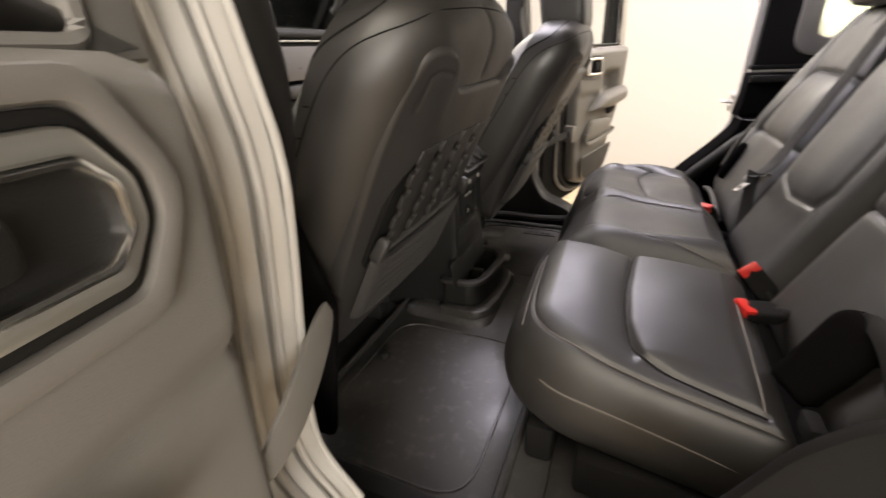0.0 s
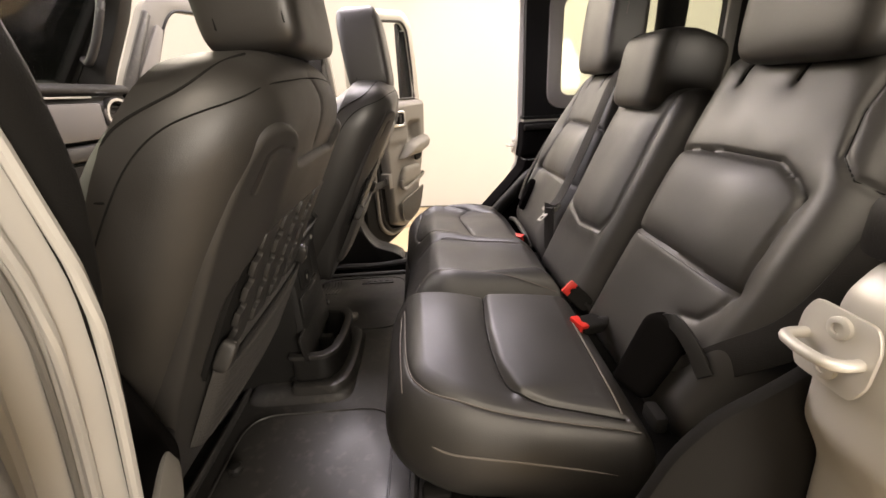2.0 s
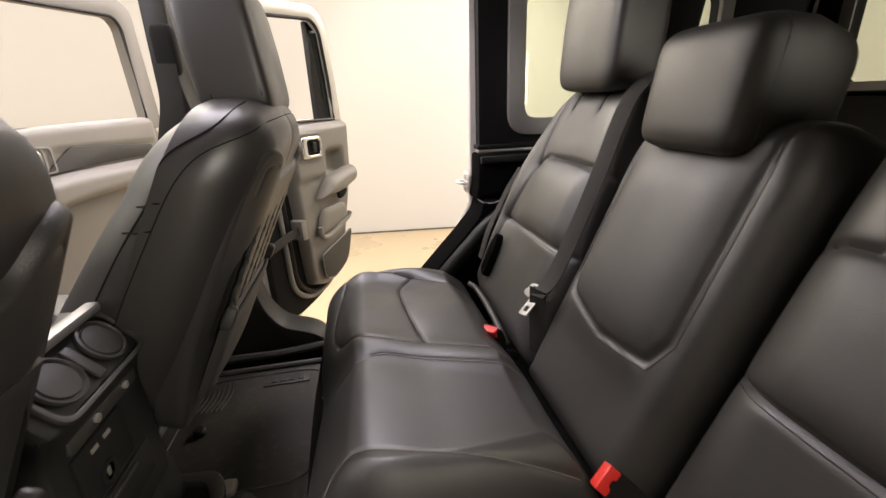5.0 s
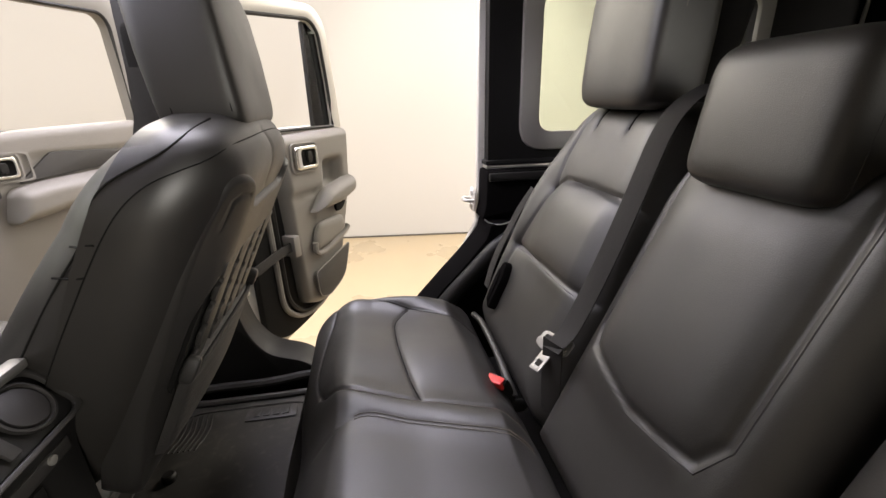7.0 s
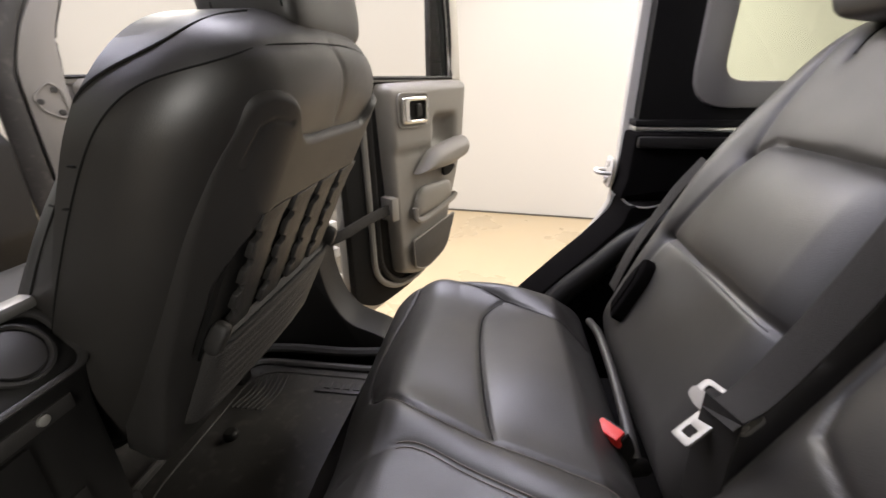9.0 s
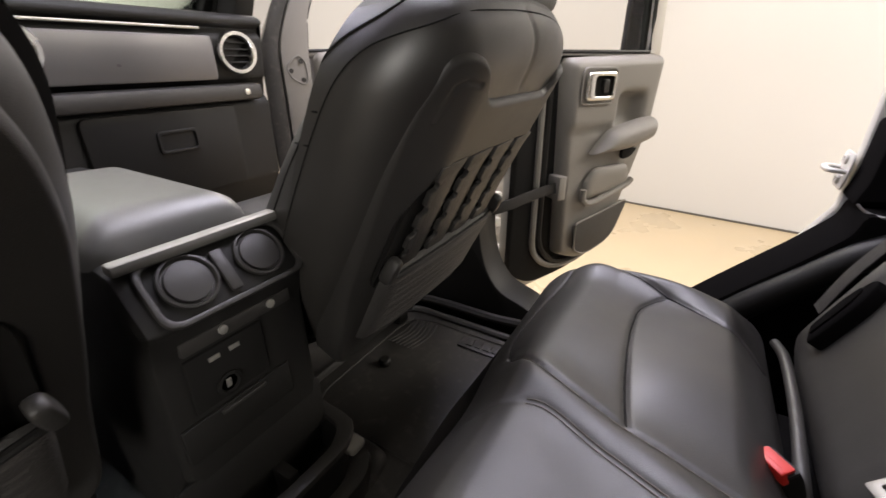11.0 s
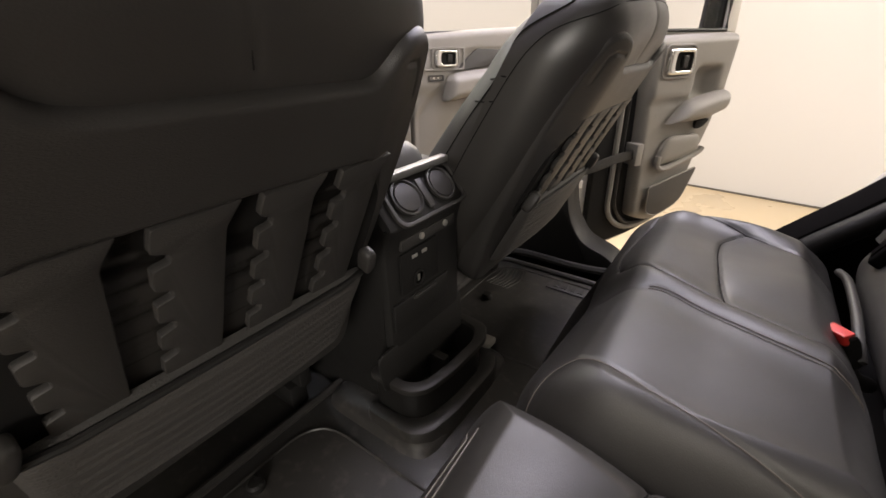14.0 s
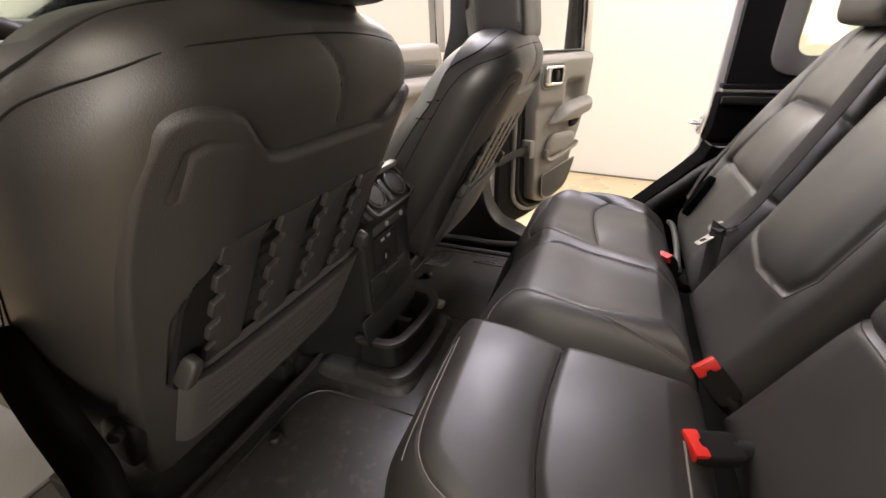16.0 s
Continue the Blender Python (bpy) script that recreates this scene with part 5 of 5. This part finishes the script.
def handle_set(d, m, u0, u1, z0, z1, parent):
    """Satin bezel in a shallow groove, with its dark recess and the pull lever."""
    w, h = u1 - u0, z1 - z0
    hoop("bezel_groove", rect(u0 - 0.012, z0 - 0.012, u1 + 0.012, z1 + 0.012, 0.022), rect(u0 - 0.006, z0 - 0.006, u1 + 0.006, z1 + 0.006, 0.018), 0.0, 0.004, GREY, parent, m, 0.0015)
    hoop("bezel", rect(u0, z0, u1, z1, 0.016), rect(u0 + w * 0.26, z0 + h * 0.15, u1 - w * 0.10, z1 - h * 0.15, 0.012), -0.004, 0.012, CHROME, parent, m, 0.004, "satin chrome bezel")
    slab("recess", rect(u0 + 0.01, z0 + 0.01, u1 - 0.01, z1 - 0.01, 0.01), -0.004, 0.001, SHELL, parent, m)
    pillow("lever", (w * 0.20, h * 0.50, 0.010), PLASTIC, parent, m @ Matrix.Translation((u0 + w * 0.66, (z0 + z1) / 2, 0.005)), 0.4, 0.5, n=20, k=12)


def rear_door(hinge, degrees, flip, label, start=0.045, rise=0.0, edge=0.212, lift=0.0):
    d = thing("rear_door", label, "car door", "rear doors")
    m = Matrix.Translation((0, 0, rise)) @ door_axes(hinge, degrees, flip)
    # the frame is left-handed on one side, so every mesh under it is built in world space with normals set right
    shell = rounded([(start - 0.015, 0.70), (start + 0.085, 0.66), (0.34, 0.69), (0.47, 0.755), (0.515, 0.94), (0.575, 1.10), (0.592, 1.37), (start, 1.37)], [0.03, 0.04, 0.06, 0.07, 0.04, 0.05, 0.01, 0.01], 4)
    slab("outer_shell", shell, -0.10, -0.045, PAINT, d, m, 0.010, "silver-grey painted door skin")
    inner = rounded([(start + 0.012, 0.74), (start + 0.095, 0.69), (0.33, 0.715), (0.46, 0.775), (0.505, 0.95), (0.565, 1.11), (0.580, 1.365), (start + 0.015, 1.365)], [0.03, 0.04, 0.06, 0.07, 0.04, 0.05, 0.01, 0.01], 4)
    slab("inner_skin", inner, -0.046, -0.018, SHELL, d, m, 0.006, "black inner door skin")
    for off, mat in (((0.0, SEAL), (0.022, PLASTIC)) if edge > 0.2 else ()):
        line = rounded([(0.155 + off, 1.37), (0.165 + off, 0.80 + off), (0.235 + off * 0.6, 0.738 + off * 0.7), (0.33, 0.735 + off * 0.5), (0.45, 0.79)], [0, 0.06, 0.05, 0.05, 0], 5)
        tube("door_seal", [m @ Vector((u, z, -0.014)) for u, z in line], 0.0095, mat, d, 8)
    card = rounded([(edge + 0.030, 0.790), (0.335, 0.752), (0.450, 0.790), (0.492, 0.955), (0.548, 1.115), (0.567, 1.362 + 0.16 * lift), (edge - 0.008, 1.354 + 0.16 * lift)], [0.02, 0.04, 0.05, 0.05, 0.06, 0.02, 0.03 if edge > 0.2 else 0.045], 5)
    seam = [(0.20, 1.157), (0.27, 1.155), (0.345, 1.163), (0.40, 1.19)]
    scoop = lambda u, v: -0.040 * np.exp(-((u - 0.445) / 0.048) ** 6 - ((v - 1.215) / 0.045) ** 6) + 0.010 * np.clip((v - 1.165) / 0.02, 0, 1)
    cardp = Pad(m @ Matrix.Translation((0, 0, -0.018)), card, 0.040, 0.022, 0.004, [(seam, 0.006, 0.004)], scoop, 64, 48)
    panel = cardp.make("door_card", GREY, d, "grained grey plastic door card")
    FRONT = m @ Matrix.Translation((0, 0, 0.034))
    if lift:
        ring = lambda g, r: rounded([(0.269 - g, 1.304), (0.269 - g, 1.280), (0.282 - g * 0.6, 1.269 - g), (0.345 + g * 0.6, 1.269 - g), (0.358 + g, 1.280), (0.358 + g, 1.304), (0.345 + g * 0.6, 1.315 + g), (0.282 - g * 0.6, 1.315 + g)], r, 3)
        hoop("bezel_groove", ring(0.042, 0.012), ring(0.026, 0.009), -0.002, 0.008, GREY, panel, FRONT, 0.004)
        # Dark ring puts the groove's shadow line into colour.
        hoop("bezel_shadow", ring(0.0245, 0.009), ring(0.0175, 0.008), -0.004, 0.0025, PLASTIC, panel, FRONT, 0.001, "dark ring drawn as the shadow line round the bezel")
        hoop("bezel", ring(0.017, 0.007), ring(0.004, 0.004), -0.006, 0.009, SATIN, panel, FRONT, 0.004, "satin silver bezel")
        hoop("bezel", ring(0.006, 0.004), ring(0.0, 0.003), -0.006, 0.013, CHROME, panel, FRONT, 0.003, "bright chrome inner ring")
        slab("recess", ring(0.004, 0.004), -0.006, 0.001, PLASTIC, panel, FRONT)
        pillow("lever", (0.030, 0.028, 0.010), PLASTIC, panel, FRONT @ Matrix.Translation((0.325, 1.292, 0.005)), 0.4, 0.5, n=20, k=12)
    else:
        handle_set(d, FRONT, edge + 0.040, edge + 0.145, 1.247, 1.318, panel)
    arm = rounded([(0.300, 1.098), (0.365, 1.165), (0.43, 1.180), (0.535, 1.198), (0.548, 1.165), (0.538, 1.130), (0.45, 1.105), (0.38, 1.102)], [0.012, 0.02, 0.02, 0.02, 0.015, 0.02, 0.02, 0.02], 4)
    Pad(FRONT @ Matrix.Translation((0, 0, -0.008)), arm, 0.045, 0.03, 0.0, (), None, 24, 40).make("armrest", GREY, panel, "moulded grip armrest")
    # Solid black plate drawn for the dark inside of the grip hole.
    slab("grip_hole_dark", rounded([(0.425, 1.076), (0.46, 1.082), (0.485, 1.108), (0.42, 1.108)], 0.012, 3), 0.0, 0.012, SHELL, panel, FRONT, 0.003)
    lip = [(0.296, 1.0), (0.298, 0.968), (0.33, 0.955), (0.40, 0.972), (0.47, 0.995), (0.49, 1.01)]
    tube("map_pocket", smooth_line([FRONT @ Vector((u, z, 0.004)) for u, z in lip], 6), 0.010, GREY, panel, 8)
    Pad(FRONT @ Matrix.Translation((0, 0, -0.006)), rounded([(0.30, 0.965), (0.40, 0.975), (0.485, 1.0), (0.47, 1.06), (0.33, 1.06), (0.30, 1.02)], 0.02, 4), 0.014, 0.03, 0.0, (), None, 20, 24).make("pocket_bulge", GREY, panel)
    spk = rounded([(0.283, 0.895), (0.288, 0.805), (0.338, 0.785), (0.44, 0.825), (0.487, 0.945)], [0.01, 0.02, 0.03, 0.04, 0.015], 4)
    slab("speaker_mesh", spk, 0.0, 0.006, NET, panel, FRONT, 0.002, "dark speaker mesh")
    tube("speaker_rim", [FRONT @ Vector((u, z, 0.004)) for u, z in spk], 0.003, GREY, panel, 6, True)
    # window frame and glass
    first = start + (0.017 if lift else 0.05)
    out = rounded([(start - 0.4 * lift, 1.355), (start - 0.4 * lift, 1.715), (0.485, 1.745), (0.545, 1.70), (0.572, 1.50), (0.582, 1.355)], [0, 0.05, 0.03, 0.04, 0.05, 0], 5)
    inn = rounded([(first, 1.366), (first, 1.670), (0.462, 1.698), (0.50, 1.665), (0.522, 1.50), (0.530, 1.366)], [0.012 if lift else 0, 0.05, 0.03, 0.04, 0.05, 0], 5)
    hoop("window_frame", out, inn, -0.042, -0.012, SEAL if lift else PAINT, d, m, 0.008, "painted window frame")
    tube("frame_seal", [m @ Vector((u, z, -0.012)) for u, z in inn], 0.006, GREY if lift else PLASTIC, d, 6, True)
    block("window_post", 0.437, 1.36, -0.038, 0.446, 1.69, -0.022, PLASTIC, d, 0.004, "", m)
    tube("glass_channel", [m @ Vector(p) for p in ((0.524, 1.366, -0.028), (0.515, 1.50, -0.028), (0.494, 1.66, -0.028))], 0.006, SHELL, d, 8)
    pane = slab("fixed_pane", [(0.445, 1.36), (0.527, 1.36), (0.518, 1.50), (0.497, 1.665), (0.462, 1.69), (0.445, 1.69)], -0.032, -0.028, CLEAR, d, m)
    pane.visible_shadow = False
    # check strap and hinges
    far = ((edge + 0.016, 1.012, 0.012), (0.14, 1.006, 0.02), (0.03, 0.99, 0.03), (-0.03, 0.98, 0.02))
    near = ((edge + 0.026, 1.015, 0.012), (0.15, 1.032, 0.008), (0.07, 1.052, -0.008), (0.018, 1.066, -0.020))
    strap = smooth_line([m @ Vector(p) for p in (near if lift else far)], 8)
    wide, thick = (0.046, 0.008) if lift else (0.030, 0.005)
    section = rounded(rect(-wide / 2, -thick / 2, wide / 2, thick / 2), thick * 0.45, 2)
    leaf = (lambda f: 0.45 + 0.55 * math.sin(math.pi * min(1, max(0, f))) ** 0.6) if lift else None
    part("check_strap", sweep_mesh("check_strap", strap, section, m.to_3x3() @ Vector((0, 0.15, 1)), taper=leaf), STRAP_GREY if lift else WEB, d, "woven check strap")
    if not lift:
        block("strap_bracket", edge - 0.004, 0.975 + lift, -0.02, edge + 0.024, 1.045 + lift, 0.030, GREY, d, 0.004, "", m)
    # Pale leaves carry the brightness of the lit gap at the pillar.
    for z in (() if lift else (0.785, 0.845, 0.925, 1.0)):
        block("hinge_leaf", 0.018, z - 0.014, -0.034, 0.046, z + 0.014, -0.012, HINGE_LIT, d, 0.005, "hinge leaf coloured pale to show the lit gap", m)
    for z in (0.80, 0.92):
        block("hinge", -0.012, z - 0.03, -0.06 - lift, 0.04, z + 0.03, -0.035 - lift, PAINT, d, 0.004, "", m)
        tube("hinge_pin", [m @ Vector((-0.012, z - 0.04, -0.047 - lift)), m @ Vector((-0.012, z + 0.04, -0.047 - lift))], 0.008, STEEL, d, 10)
    return d


rear_door((-0.42, 0.80), 58, 1, "grey plastic inside of the open far rear door with its window frame", 0.075)
rear_door((-0.353, -0.625), 81, -1, "grey plastic inside of the open near rear door", 0.195, 0.016, 0.187, 0.065)


def front_door(hinge, degrees, flip, label):
    d = thing("front_door", label, "car door", "front doors")
    m = door_axes(hinge, degrees, flip)
    slab("outer_shell", rounded([(0.02, 0.55), (0.78, 0.55), (0.86, 0.70), (0.86, 1.375), (0.03, 1.375)], 0.04, 3), -0.10, -0.05, PAINT, d, m, 0.01, "silver-grey painted door skin")
    slab("inner_skin", rounded([(0.05, 0.58), (0.76, 0.58), (0.83, 0.72), (0.83, 1.37), (0.05, 1.37)], 0.04, 3), -0.052, -0.018, GREY, d, m, 0.008)
    card = rounded([(0.175, 0.62), (0.72, 0.62), (0.80, 0.75), (0.80, 1.402), (0.45, 1.39), (0.19, 1.372)], [0.05, 0.05, 0.05, 0.03, 0.1, 0.03], 4)
    dip = lambda u, v: -0.010 * np.clip((1.320 - v) / 0.012, 0, 1) * np.clip((u - 0.43 - (1.32 - v) * -0.9) / 0.01, 0, 1) - 0.012 * np.clip((1.165 - v) / 0.02, 0, 1)
    pan = Pad(m @ Matrix.Translation((0, 0, -0.018)), card, 0.04, 0.025, 0.0, [([(0.18, 1.17), (0.42, 1.175)], 0.006, 0.005)], dip, 60, 44)
    panel = pan.make("door_card", GREY, d, "grained grey plastic door card")
    FRONT = m @ Matrix.Translation((0, 0, 0.024))
    hoop("handle_groove", rounded([(0.215, 1.262), (0.235, 1.238), (0.42, 1.238), (0.42, 1.325), (0.235, 1.325), (0.215, 1.305)], 0.012, 3), rounded([(0.221, 1.264), (0.239, 1.244), (0.414, 1.244), (0.414, 1.319), (0.239, 1.319), (0.221, 1.303)], 0.012, 3), -0.002, 0.004, GREY, panel, FRONT, 0.001)
    handle_set(d, FRONT, 0.285, 0.385, 1.252, 1.315, panel)
    hoop("switch", rect(0.255, 1.198, 0.325, 1.222, 0.008), rect(0.262, 1.204, 0.318, 1.216, 0.005), 0.0, 0.004, PANEL, panel, FRONT, 0.001)
    for u in (0.275, 0.295):
        block("switch_mark", u, 1.206, 0.0, u + 0.008, 1.214, 0.003, STEEL, panel, 0.0005, "", FRONT)
    slab("inset", rounded([(0.375, 1.232), (0.478, 1.318), (0.60, 1.312), (0.76, 1.300), (0.76, 1.262), (0.57, 1.250)], 0.012, 3), -0.012, 0.0, PANEL, panel, FRONT, 0.003, "dark grey inset above the armrest")
    arm = rounded([(0.315, 1.108), (0.345, 1.220), (0.42, 1.232), (0.58, 1.243), (0.78, 1.250), (0.785, 1.17), (0.50, 1.14)], 0.025, 4)
    Pad(FRONT @ Matrix.Translation((0, 0, -0.01)), arm, 0.07, 0.035, 0.0, (), None, 24, 36).make("armrest", GREY, panel, "moulded armrest")
    out = rounded([(0.02, 1.355), (0.035, 1.43), (0.215, 1.775), (0.27, 1.815), (0.80, 1.82), (0.835, 1.78), (0.85, 1.355)], [0, 0.05, 0.05, 0.04, 0.05, 0.03, 0], 5)
    inn = rounded([(0.178, 1.375), (0.178, 1.47), (0.275, 1.70), (0.325, 1.762), (0.76, 1.755), (0.78, 1.72), (0.79, 1.392)], [0, 0.05, 0.05, 0.04, 0.05, 0.03, 0], 5)
    hoop("window_frame", out, inn, -0.065, -0.010, SEAL, d, m, 0.008, "grey window frame")
    tube("frame_seal", [m @ Vector((u, z, -0.010)) for u, z in inn], 0.006, PLASTIC, d, 6, True)
    slab("mirror_corner", rounded([(0.085, 0.62), (0.172, 0.62), (0.174, 1.36), (0.182, 1.48), (0.262, 1.68), (0.238, 1.70), (0.118, 1.50), (0.080, 1.39)], [0.01, 0.01, 0.01, 0.03, 0.01, 0.01, 0.05, 0.04], 3), -0.012, 0.010, GREY, d, m, 0.005, "grey trim plate behind the door mirror")
    dent = rounded([(0.090, 1.325), (0.106, 1.286), (0.150, 1.262), (0.166, 1.275), (0.160, 1.345), (0.136, 1.366)], 0.012, 3)
    hoop("recess_rim", dent, [(0.13 + (u - 0.13) * 0.86, 1.315 + (z - 1.315) * 0.88) for u, z in dent], 0.008, 0.014, SEAL, d, m, 0.002)
    for u, z in ((0.143, 1.342), (0.107, 1.312), (0.146, 1.282)):
        turned("screw", [(0.008, 0.0), (0.008, 0.005), (0.005, 0.006), (0.0005, 0.0045)], PANEL, d, m @ Matrix.Translation((u, z, 0.009)), 14)
    slab("door_seal", rounded([(0.016, 0.60), (0.080, 0.60), (0.076, 1.38), (0.113, 1.49), (0.233, 1.735), (0.205, 1.755), (0.066, 1.50), (0.018, 1.38)], 0.02, 3), -0.018, 0.004, RUBBER, d, m, 0.008, "broad black rubber door seal")
    for z in (0.72, 1.08):
        block("hinge", -0.02, z - 0.04, -0.07, 0.04, z + 0.04, -0.045, PAINT, d, 0.004, "", m)
    return d


front_door((-1.30, 0.80), 58, 1, "grey plastic inside of the open far front door with its window frame")
